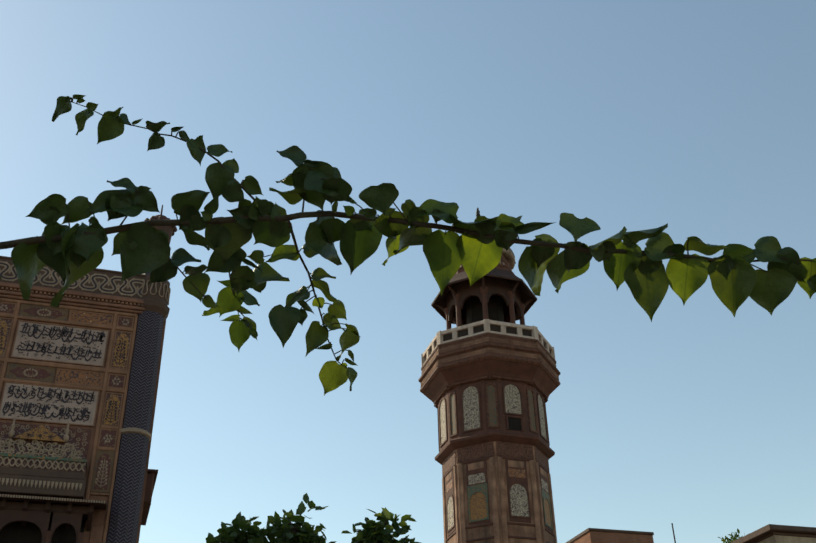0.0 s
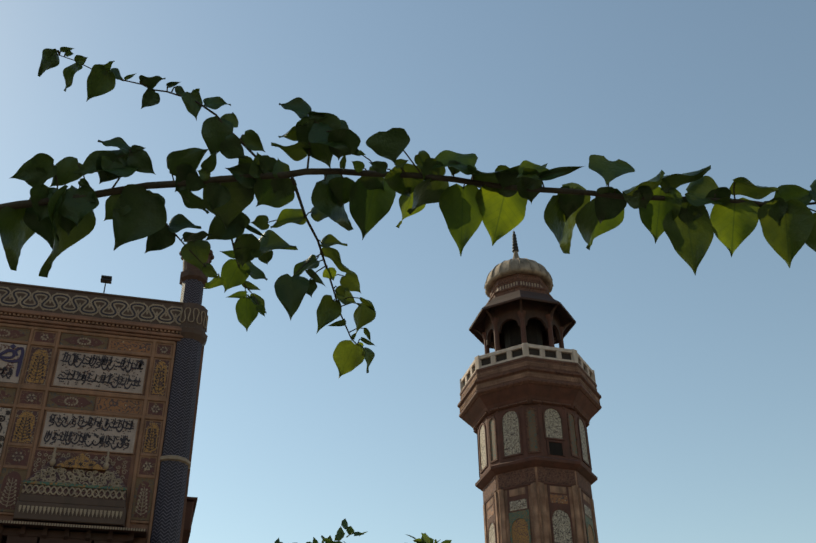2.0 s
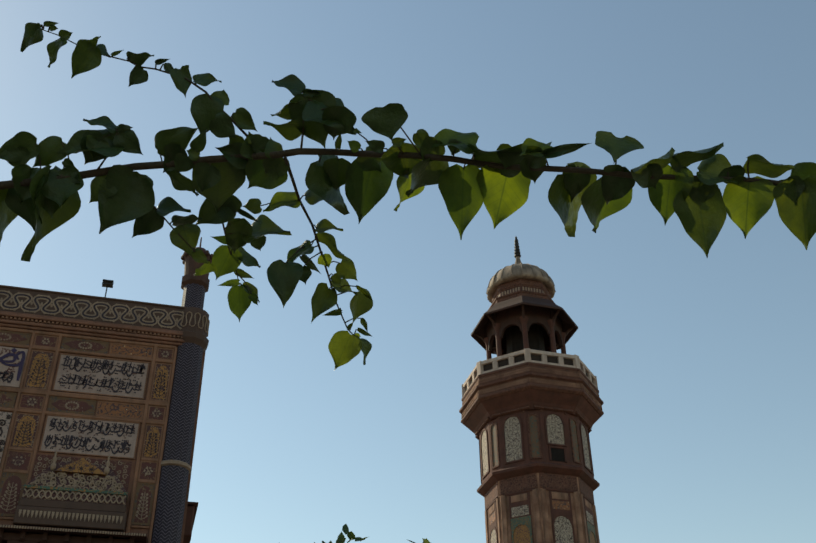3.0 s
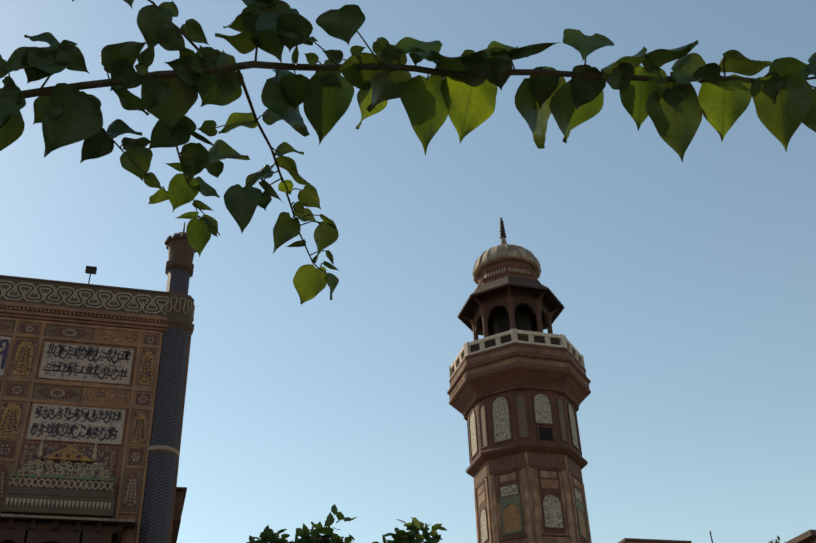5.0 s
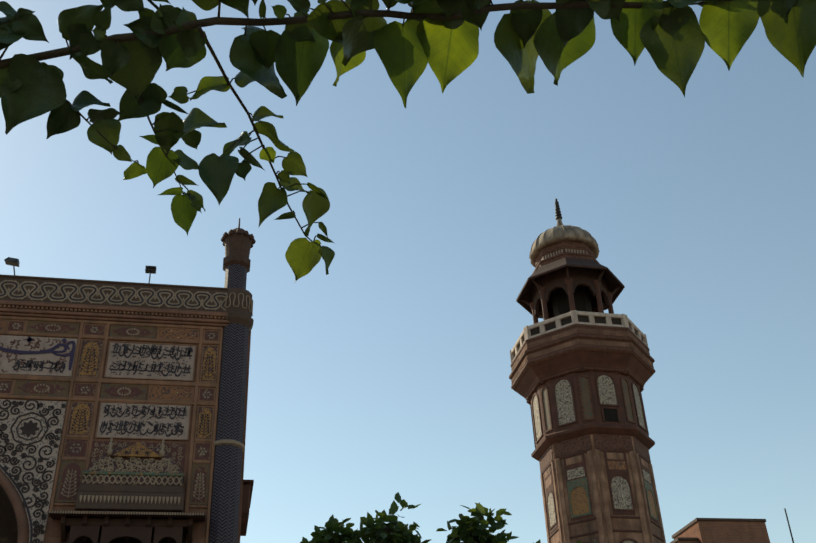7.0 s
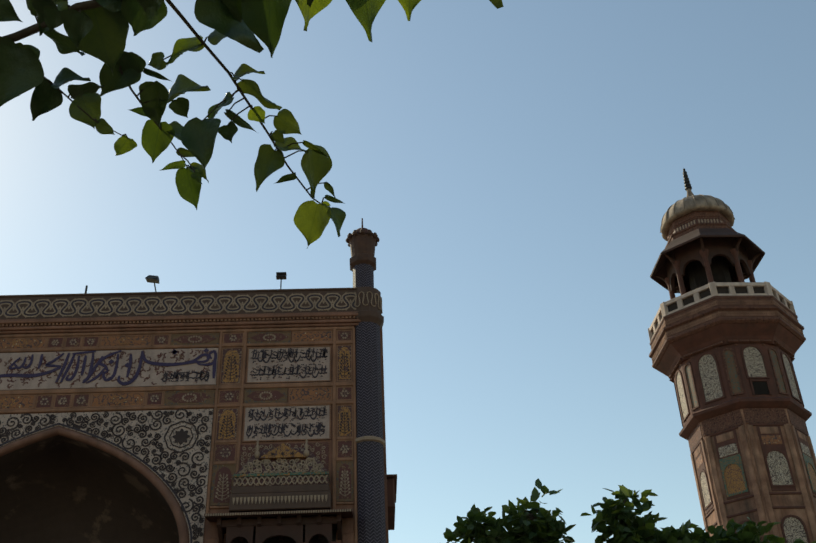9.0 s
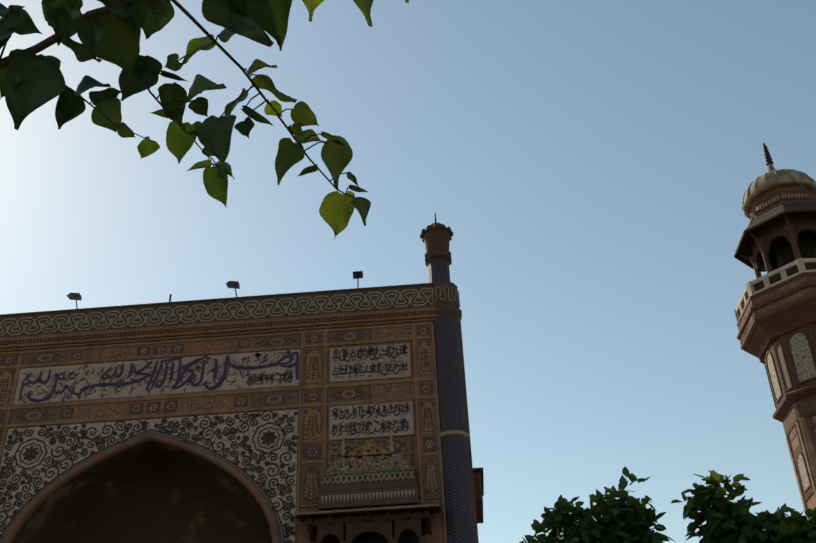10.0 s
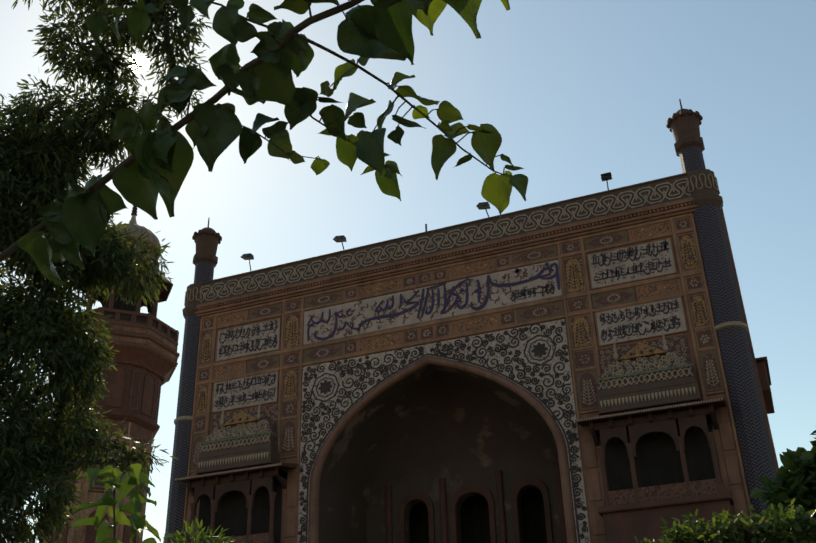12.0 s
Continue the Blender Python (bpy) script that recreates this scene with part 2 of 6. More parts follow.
M_BRICK = brickwork("red_brick", (0.27, 0.105, 0.06), (0.21, 0.08, 0.05), (0.24, 0.18, 0.14))
M_TEALPAINT = plain("teal_sheet", (0.02, 0.16, 0.13), (0.03, 0.20, 0.16), rough=0.6, grime=0.25)
M_ROOF = plain("buff_render", (0.42, 0.33, 0.24), (0.33, 0.25, 0.18), grime=0.5)


# ---- shapes ----
class Soup:
    """Points and faces of one mesh, gathered piece by piece."""

    def __init__(self):
        self.v, self.f = [], []

    def add(self, pts, faces):
        k = len(self.v)
        self.v += [tuple(p) for p in pts]
        self.f += [tuple(k + i for i in f) for f in faces]
        return self

    def block(self, x0, x1, y0, y1, z0, z1, ch=0.0):
        """A box from y1 (back) to y0 (front) whose front edges are bevelled by ch."""
        c = min(ch, (x1 - x0) * 0.4, (z1 - z0) * 0.4)
        pts = []
        rows = [(y1, 0.0)] + ([(y0 + c, 0.0)] if c else []) + [(y0, c)]
        for y, i in rows:
            pts += [(x0 + i, y, z0 + i), (x1 - i, y, z0 + i), (x1 - i, y, z1 - i), (x0 + i, y, z1 - i)]
        n = len(rows)
        faces = [(0, 1, 2, 3), tuple(4 * (n - 1) + i for i in (3, 2, 1, 0))]
        for r in range(n - 1):
            for i in range(4):
                j = (i + 1) % 4
                faces.append((4 * r + i, 4 * r + 4 + i, 4 * r + 4 + j, 4 * r + j))
        return self.add(pts, faces)

    def plate(self, outline, y0, y1):
        """An outline in x and z, drawn out from y1 to y0 (front)."""
        n = len(outline)
        pts = [(x, y0, z) for x, z in outline] + [(x, y1, z) for x, z in outline]
        faces = [tuple(range(n)), tuple(range(2 * n - 1, n - 1, -1))]
        faces += [(i, i + n, (i + 1) % n + n, (i + 1) % n) for i in range(n)]
        return self.add(pts, faces)

    def ribbon(self, pts, wide, y, thick=0.012):
        """A stroke along points in x and z; wide may vary along it."""
        n = len(pts)
        a = []
        for i, (x, z) in enumerate(pts):
            p, q = pts[max(i - 1, 0)], pts[min(i + 1, n - 1)]
            dx, dz = q[0] - p[0], q[1] - p[1]
            s = math.hypot(dx, dz) or 1.0
            w = (wide(i / (n - 1)) if callable(wide) else wide) / 2
            nx, nz = -dz / s * w, dx / s * w
            a += [(x + nx, y, z + nz), (x - nx, y, z - nz), (x + nx, y + thick, z + nz), (x - nx, y + thick, z - nz)]
        faces = []
        for i in range(n - 1):
            k = 4 * i
            faces += [(k, k + 1, k + 5, k + 4), (k, k + 4, k + 6, k + 2), (k + 1, k + 3, k + 7, k + 5)]
        return self.add(a, faces)

    def rings(self, loops, close=True, cap=True):
        """Skin over loops of points, each of the same count."""
        n = len(loops[0])
        pts = [p for l in loops for p in l]
        faces = []
        for r in range(len(loops) - 1):
            for i in range(n if close else n - 1):
                j = (i + 1) % n
                faces.append((r * n + i, r * n + j, (r + 1) * n + j, (r + 1) * n + i))
        if cap:
            faces += [tuple(range(n - 1, -1, -1)), tuple((len(loops) - 1) * n + i for i in range(n))]
        return self.add(pts, faces)

    def lathe(self, profile, n=8, phase=22.5, x=0.0, y=0.0, flute=0.0, cap=True):
        loops = []
        for r, z in profile:
            loop = []
            for i in range(n):
                a = radians(phase) + math.tau * i / n
                k = r * (1.0 - (flute if i % 4 == 0 else 0.0))
                loop.append((x + k * math.cos(a), y + k * math.sin(a), z))
            loops.append(loop)
        return self.rings(loops, True, cap)

    def tube(self, pts, r0, r1, n=7):
        pts = [Vector(p) for p in pts]
        loops = []
        for i, p in enumerate(pts):
            d = (pts[min(i + 1, len(pts) - 1)] - pts[max(i - 1, 0)]).normalized()
            side = d.cross(Vector((0.13, 0.21, 0.97)))
            side = side.normalized() if side.length > 1e-4 else Vector((1, 0, 0))
            up = d.cross(side)
            r = r0 + (r1 - r0) * i / max(len(pts) - 1, 1)
            loops.append([p + (side * math.cos(math.tau * k / n) + up * math.sin(math.tau * k / n)) * r for k in range(n)])
        return self.rings(loops)


def mesh_of(name, s, material, smooth=False):
    me = bpy.data.meshes.new(name)
    me.from_pydata(s.v, [], s.f)
    me.validate()
    me.materials.append(material)
    if smooth:
        me.polygons.foreach_set("use_smooth", [True] * len(me.polygons))
    me.update()
    return me


def part(name, s, material, parent=None, label="", smooth=False, at=None):
    ob = new(name, s if isinstance(s, bpy.types.Mesh) else mesh_of(name, s, material, smooth))
    if parent:
        ob.parent = parent
    if at is not None:
        ob.matrix_basis = at
    return tagged(ob, label)


def thing(name, label, category, group="", kind="", at=(0, 0, 0)):
    ob = new(name)
    ob.empty_display_size = 0.3
    ob.location = at
    return tagged(ob, label, category, group, kind)


def arch_outline(w, z0, z1, rise, n=8):
    """A pointed arch of width w from z0 to the tip at z1, from x = -w/2."""
    zs = z1 - rise
    left = [(-w / 2, z0)]
    for i in range(n):
        k = i / n
        left.append((-w / 2 * (math.cos(k * math.pi / 2) ** 0.75), zs + rise * (math.sin(k * math.pi / 2) ** 1.05) * 0.97))
    return left + [(0, z1)] + [(-x, z) for x, z in reversed(left)]


# ---- ground ----
ground = part("ground", Soup().block(-1500, 1500, -1500, 1500, -0.4, 0.0), M_GROUND)
tagged(ground, "worn red brick paving of the forecourt", "ground", kind="structure")

# ---- gatehouse ----
CX, FY = -8.18, 24.0
gate = thing("gatehouse", "mosque gatehouse faced with glazed tile mosaic", "building", at=(CX, FY, 0))
# all parts of the gatehouse are measured from the middle of its front: x across, y into the wall, z up
SPRING, APEX, HALF = 8.9, 12.1, 3.56


def arch_z(u, half=HALF, apex=APEX, spring=SPRING):
    """Height of the four-centred arch at u."""
    k = min(abs(u) / half, 1.0)
    return spring + (apex - spring) * (0.62 * math.sqrt(max(1 - k ** 2.6, 0.0)) + 0.38 * (1 - k))


def arch_curve(half, apex, spring, low, n=26):
    us = [-half * math.sin(math.pi / 2 * (1 - i / n)) ** 0.8 for i in range(n)] + [0.0]
    left = [(-half, low)] + [(u, arch_z(u, half, apex, spring)) for u in us]
    return left + [(-u, z) for u, z in reversed(left[:-1])]


inner = arch_curve(HALF, APEX, SPRING, 0.0)
# walls: piers, the bay over the arch, sides, back and roof
for s in (-1, 1):
    pier = Soup().block(min(s * 4.2, s * 8.35), max(s * 4.2, s * 8.35), 0.0, 0.9, 0.0, 15.9)
    part("wall", pier, M_PLASTER, gate, "terracotta plaster pier")
bay = Soup()
over = [(min(max(u, -4.2), 4.2), 15.9) for u, z in inner]
bay.rings([[(u, 0.9, z) for u, z in inner], [(u, 0.0, z) for u, z in inner], [(u, 0.0, z) for u, z in over], [(u, 0.9, z) for u, z in over]], False, False)
for s in (-1, 1):
    part("jamb", Soup().block(min(s * (HALF + 0.004), s * 4.2), max(s * (HALF + 0.004), s * 4.2), 0.003, 0.897, 0.0, 15.89), M_PLASTER, gate)
part("wall", bay, M_PLASTER, gate, "plastered wall over the great arch")
shell = Soup()
shell.block(-8.86, -8.05, 0.45, 10.0, 0.0, 15.5).block(8.05, 8.86, 0.45, 10.0, 0.0, 15.5).block(-8.4, 8.4, 9.6, 10.0, 0.0, 15.9)
part("side_wall", shell, M_PLASTER, gate)
part("roof", Soup().block(-8.3, 8.3, 0.5, 9.8, 15.4, 15.6), M_ROOF, gate)
# the great niche: half vault, back wall with three openings
vault = []
for i in range(15):
    k = i / 14
    y = 0.9 + 2.6 * k
    vault.append([(u, y, z if z <= SPRING else SPRING + (z - SPRING) * math.sqrt(max(1 - 0.93 * k * k, 0))) for u, z in inner])
part("vault", Soup().rings(vault, False, False), M_FRESCO, gate, "half vault with flaking fresco, its shade in the dark ground colour", smooth=False)
# dark lining over the wall plaster puts shade into the reveal
part("reveal", Soup().rings([[(u * 0.9985, y, z - 0.004) for u, z in inner] for y in (0.10, 0.9)], False, False), M_FRESCO, gate, "plaster reveal of the arch with its shade in the colour")
cuts = [(-1.83, 0.80), (0.0, 1.05), (1.83, 0.80)]
edges = [-HALF - 0.2] + [e for c, w in cuts for e in (c - w / 2, c + w / 2)] + [HALF + 0.2]
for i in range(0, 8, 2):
    part("back_wall", Soup().block(edges[i], edges[i + 1], 3.4, 3.75, 0.0, 12.4), M_FRESCO, gate, "back wall of the niche with its shade in the colour")
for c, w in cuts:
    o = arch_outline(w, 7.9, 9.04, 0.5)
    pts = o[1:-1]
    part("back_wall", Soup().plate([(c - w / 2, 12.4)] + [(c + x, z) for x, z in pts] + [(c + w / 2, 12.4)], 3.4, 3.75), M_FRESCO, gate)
# near-black sheet in place of the shade beyond the doorways
part("recess", Soup().block(-HALF - 0.2, HALF + 0.2, 4.6, 4.8, 0.0, 12.4), M_DEPTH_SHADE, gate, "near-black sheet standing in for the shade inside the doorways")
for c, w in cuts:
    fr = Soup()
    a, b = arch_outline(w + 0.34, 5.0, 9.26, 0.56), arch_outline(w + 0.02, 5.0, 9.05, 0.5)
    fr.rings([[(c + x, 3.31, z) for x, z in a], [(c + x, 3.31, z) for x, z in b], [(c + x, 3.42, z) for x, z in b]], False, False)
    fr.rings([[(c + x, 3.42, z) for x, z in a], [(c + x, 3.31, z) for x, z in a]], False, False)
    part("doorway_frame", fr, M_STONE, gate, "shaded stone arch frame")
for u in (-2.75, -0.92, 0.92, 2.75):
    part("pilaster", Soup().block(u - 0.09, u + 0.09, 3.28, 3.42, 0.0, 9.6, 0.03), M_STONE, gate)
# arch rim: a rounded moulding round the opening
outer = arch_curve(HALF + 0.22, APEX + 0.18, SPRING, 0.0)
mid = [((a[0] + b[0]) / 2, (a[1] + b[1]) / 2) for a, b in zip(inner, outer)]
lip = arch_curve(HALF - 0.008, APEX - 0.008, SPRING, 0.0)
rim = Soup().rings([[(u, 0.10, z) for u, z in lip], [(u, -0.05, z) for u, z in lip], [(u, -0.10, z) for u, z in mid], [(u, -0.05, z) for u, z in outer], [(u, 0.05, z) for u, z in outer]], False, False)
part("arch_rim", rim, M_RIM, gate, "pinkish plaster moulding round the arch", smooth=True)
rope = arch_curve(HALF + 0.3, APEX + 0.26, SPRING, 0.0)
part("arch_border", Soup().ribbon(rope, 0.05, -0.045, 0.04), M_INK, gate, "thin dark border tile")
# spandrel mosaic
span_curve = arch_curve(HALF + 0.25, APEX + 0.21, SPRING, 4.0)
span = Soup()
TOP = 12.68
for a, b in zip(span_curve[:-1], span_curve[1:]):
    if b[0] - a[0] > 1e-6:
        span.add([(a[0], -0.03, a[1]), (b[0], -0.03, b[1]), (b[0], -0.03, TOP), (a[0], -0.03, TOP)], [(0, 1, 2, 3)])
for s in (-1, 1):
    span.block(min(s * (HALF + 0.25), s * 4.14), max(s * (HALF + 0.25), s * 4.14), -0.03, 0.02, 0.2, TOP)
part("spandrel_panel", span, M_SPANDREL, gate, "cream mosaic panel with dark scrolling vines")


def rim_z(u):
    return arch_z(u, HALF + 0.3, APEX + 0.26) if abs(u) < HALF + 0.3 else 0.0


rnd = random.Random(7)
for s in (-1, 1):
    vines, buds = Soup(), Soup()
    spots = []
    for _ in range(5000):
        u, z = rnd.uniform(0.15, 4.0), rnd.uniform(6.2, 12.55)
        r = rnd.choice((0.19, 0.15, 0.12, 0.10)) * rnd.uniform(0.9, 1.1)
        if z - r * 0.8 < rim_z(u) or z + r > TOP + 0.03 or (u + r > 4.14) or (u - r * 0.8 < HALF + 0.3 and z < 9.3):
            continue
        if math.hypot(u - 3.34, z - 11.88) < 0.5 + r * 0.6:
            continue
        if any(math.hypot(u - a, z - b) < (r + c) * 0.93 for a, b, c in spots):
            continue
        spots.append((u, z, r))
    for _ in range(7000):
        u, z, r = rnd.uniform(0.15, 4.1), rnd.uniform(6.2, 12.62), rnd.uniform(0.055, 0.085)
        if z - r < rim_z(u) or z + r > TOP or u + r > 4.14 or (u - r < HALF + 0.28 and z < 9.3) or math.hypot(u - 3.34, z - 11.88) < 0.5 + r:
            continue
        if not any(math.hypot(u - a, z - b) < (r + c) * 0.95 for a, b, c in spots):
            spots.append((u, z, r))
    for u, z, r in spots:
        a0, turn, hand = rnd.uniform(0, 6.28), rnd.uniform(1.35, 1.7), rnd.choice((-1, 1))
        pts = []
        for i in range(26):
            k = i / 25
            a = a0 + hand * k * turn * math.tau
            q = r * (1.12 - 0.95 * k)
            pts.append((s * (u + q * math.cos(a)), z + q * math.sin(a)))
        vines.ribbon(pts, lambda k, r=r: (0.048 if r > 0.09 else 0.034) * (1 - 0.3 * k), -0.042)
        for i in ((3, 7, 11, 15) if r > 0.09 else (5,)):
            x, y = pts[i]
            d = 0.021
            ang = rnd.uniform(0, 6.28)
            o = [(x + d * math.cos(ang + q) * (1.5 if e == 0 else 0.65), y + d * math.sin(ang + q) * (1.5 if e == 0 else 0.65)) for e, q in enumerate((0, 1.9, 3.14, 4.38))]
            buds.plate(o, -0.046, -0.03)
        x, y = pts[-1]
        buds.plate([(x + 0.04 * math.cos(q * math.tau / 8) * (1 if q % 2 else 0.6), y + 0.04 * math.sin(q * math.tau / 8) * (1 if q % 2 else 0.6)) for q in range(8)], -0.047, -0.03)
    tagged(part("vine_scroll", vines, M_VINE, gate, "dark brown vine scrolls"), kind="stuff")
    tagged(part("vine_leaf", buds, M_VINE, gate, "small dark tile leaves"), kind="stuff")
    ring = Soup()
    cx, cz = s * 3.34, 11.88
    for rr, w in ((0.43, 0.04), (0.30, 0.03)):
        ring.ribbon([(cx + rr * (1 + 0.035 * math.cos(8 * q * math.tau / 64)) * math.cos(q * math.tau / 64), cz + rr * (1 + 0.035 * math.cos(8 * q * math.tau / 64)) * math.sin(q * math.tau / 64)) for q in range(65)], w, -0.046)
    ros = part("rosette", ring, M_VINE, gate, "lobed ring of dark tile")
    core = Soup().plate([(cx + 0.20 * (1 + 0.18 * math.cos(8 * q * math.tau / 48)) * math.cos(q * math.tau / 48), cz + 0.20 * (1 + 0.18 * math.cos(8 * q * math.tau / 48)) * math.sin(q * math.tau / 48)) for q in range(48)], -0.05, -0.03)
    part("blossom", core, M_VINE, ros, "dark blossom")

# fillets: the raised brick strips that divide the front
LEVELS = [(15.12, 0.10), (14.64, 0.09), (13.33, 0.14), (12.76, 0.10)]
for z, h in LEVELS:
    for a, b in ((-8.02, -4.2), (-4.2, 4.2), (4.2, 8.02)):
        part("fillet", Soup().block(a, b, -0.06, 0.02, z - h / 2, z + h / 2, 0.02), M_FILLET, gate)
for u, w, z0 in ((4.20, 0.08, 9.6), (4.90, 0.09, 9.6), (7.46, 0.10, 9.6), (8.02, 0.08, 4.0)):
    for s in (-1, 1):
        part("fillet", Soup().block(s * u - w / 2, s * u + w / 2, -0.065, 0.02, z0, 15.12, 0.02), M_FILLET, gate)


def lozenge(cx, cz, w, h):
    """A lobed cartouche."""
    o = []
    for i in range(40):
        a = math.tau * i / 40
        k = 1 + 0.07 * math.cos(6 * a)
        o.append((cx + w / 2 * math.copysign(abs(math.cos(a)) ** 0.8, math.cos(a)) * k, cz + h / 2 * math.copysign(abs(math.sin(a)) ** 1.1, math.sin(a)) * k))
    return o


def star(cx, cz, r):
    return [(cx + r * (1 if i % 2 else 0.62) * math.cos(math.tau * i / 16), cz + r * (1 if i % 2 else 0.62) * math.sin(math.tau * i / 16)) for i in range(16)]


def tile(u0, u1, z0, z1, ground_mat, plate_mat=None, shape="lozenge", label=""):
    """A sunk mosaic panel with a narrow border and a set-in cartouche."""
    p = part("tile_panel", Soup().block(u0, u1, -0.02, 0.02, z0, z1, 0.005), ground_mat, gate, label)
    b = Soup()
    m = 0.035
    for x0, x1, a0, a1 in ((u0, u1, z0, z0 + m), (u0, u1, z1 - m, z1), (u0, u0 + m, z0 + m, z1 - m), (u1 - m, u1, z0 + m, z1 - m)):
        b.block(x0, x1, -0.03, 0.0, a0, a1)
    part("border", b, M_GREEN if (plate_mat is M_PURPLE) else M_FILLET, p)
    if plate_mat:
        cx, cz, w, h = (u0 + u1) / 2, (z0 + z1) / 2, u1 - u0, z1 - z0
        if shape == "star":
            o = star(cx, cz, min(w, h) * 0.36)
        elif shape == "arch":
            o = [(cx + x, z) for x, z in arch_outline(w * 0.72, z0 + h * 0.06, z1 - h * 0.06, h * 0.3)]
        else:
            o = lozenge(cx, cz, w * 0.84, h * 0.72)
        part("cartouche", Soup().plate(o, -0.027, 0.0), plate_mat, p)
        if shape == "arch":
            g = Soup().ribbon([(cx, z0 + h * 0.1), (cx, z1 - h * 0.22)], 0.018, -0.034)
            for k in range(7):
                zz, reach = z0 + h * (0.14 + 0.085 * k), w * (0.27 - 0.022 * k)
                for e in (-1, 1):
                    g.ribbon([(cx, zz), (cx + e * reach * 0.6, zz + h * 0.02), (cx + e * reach, zz + h * 0.07)], 0.016, -0.0335)
                    g.plate([(cx + e * reach + 0.028 * math.cos(q * 1.047), zz + h * 0.075 + 0.034 * math.sin(q * 1.047)) for q in range(6)], -0.035, -0.02)
            part("planted_tile", g, M_VINE if plate_mat is M_BRIGHT else M_LINE, p, "small flowering plant in tile")
        else:
            rr, k = (min(w, h) * 0.2, 6) if shape == "star" else (h * 0.24, 14)
            f = Soup()
            for q in range(k):
                a = math.tau * q / k
                ex = 1.0 if shape == "star" else w / h * 0.55
                f.plate([(cx + ex * rr * math.cos(a) + 0.03 * math.cos(e * 1.2566), cz + rr * math.sin(a) + 0.03 * math.sin(e * 1.2566)) for e in range(5)], -0.033, -0.02)
            tagged(part("tile_flower", f, M_LINE if shape == "star" or plate_mat is M_PURPLE else M_BRIGHT, p, "ring of small pale tile flowers"), kind="stuff")
    return p


for s in (-1, 1):
    def span_tile(a, b, z0, z1, *rest):
        tile(min(s * a, s * b), max(s * a, s * b), z0, z1, *rest)
    # over and between the inscriptions
    span_tile(4.97, 6.2, 14.69, 15.06, M_GREEN, M_PURPLE)
    span_tile(6.24, 7.4, 14.69, 15.06, M_OCHRE, None)
    span_tile(4.97, 6.15, 12.82, 13.25, M_GREEN, M_PURPLE)
    span_tile(6.19, 7.4, 12.82, 13.25, M_OCHRE, None)
    # narrow uprights
    for a, b in ((4.25, 4.85), (7.52, 7.97)):
        span_tile(a, b, 14.69, 15.06, M_PURPLE, M_BLUETILE, "star")
        span_tile(a, b, 13.41, 14.58, M_BLUETILE, M_BRIGHT, "arch")
        span_tile(a, b, 12.82, 13.25, M_PURPLE, M_BLUETILE, "star")
        span_tile(a, b, 11.72, 12.70, M_BLUETILE, M_BRIGHT, "arch")
        span_tile(a, b, 11.12, 11.66, M_PURPLE, M_BLUETILE, "star")
        span_tile(a, b, 9.95, 11.06, M_GREEN, M_PURPLE, "arch")
        for z in (11.69, 11.09, 9.9):
            part("fillet", Soup().block(min(s * a, s * b), max(s * a, s * b), -0.05, 0.02, z - 0.03, z + 0.03, 0.012), M_FILLET, gate)
# rows over and under the great inscription
cells = [-4.16, -2.75, -2.25, -0.75, -0.25, 0.25, 0.75, 2.25, 2.75, 4.16]
for z0, z1 in ((14.69, 15.06), (12.82, 13.25)):
    for i, (a, b) in enumerate(zip(cells[:-1], cells[1:])):
        small = b - a < 0.7
        tile(a + 0.02, b - 0.02, z0, z1, M_PURPLE if small else (M_OCHRE if i % 4 else M_GREEN), M_BLUETILE if small else (M_OCHRE if i % 4 else M_PURPLE), "star" if small else "lozenge")
        if i:
            part("fillet", Soup().block(a - 0.022, a + 0.022, -0.05, 0.02, z0, z1, 0.012), M_FILLET, gate)


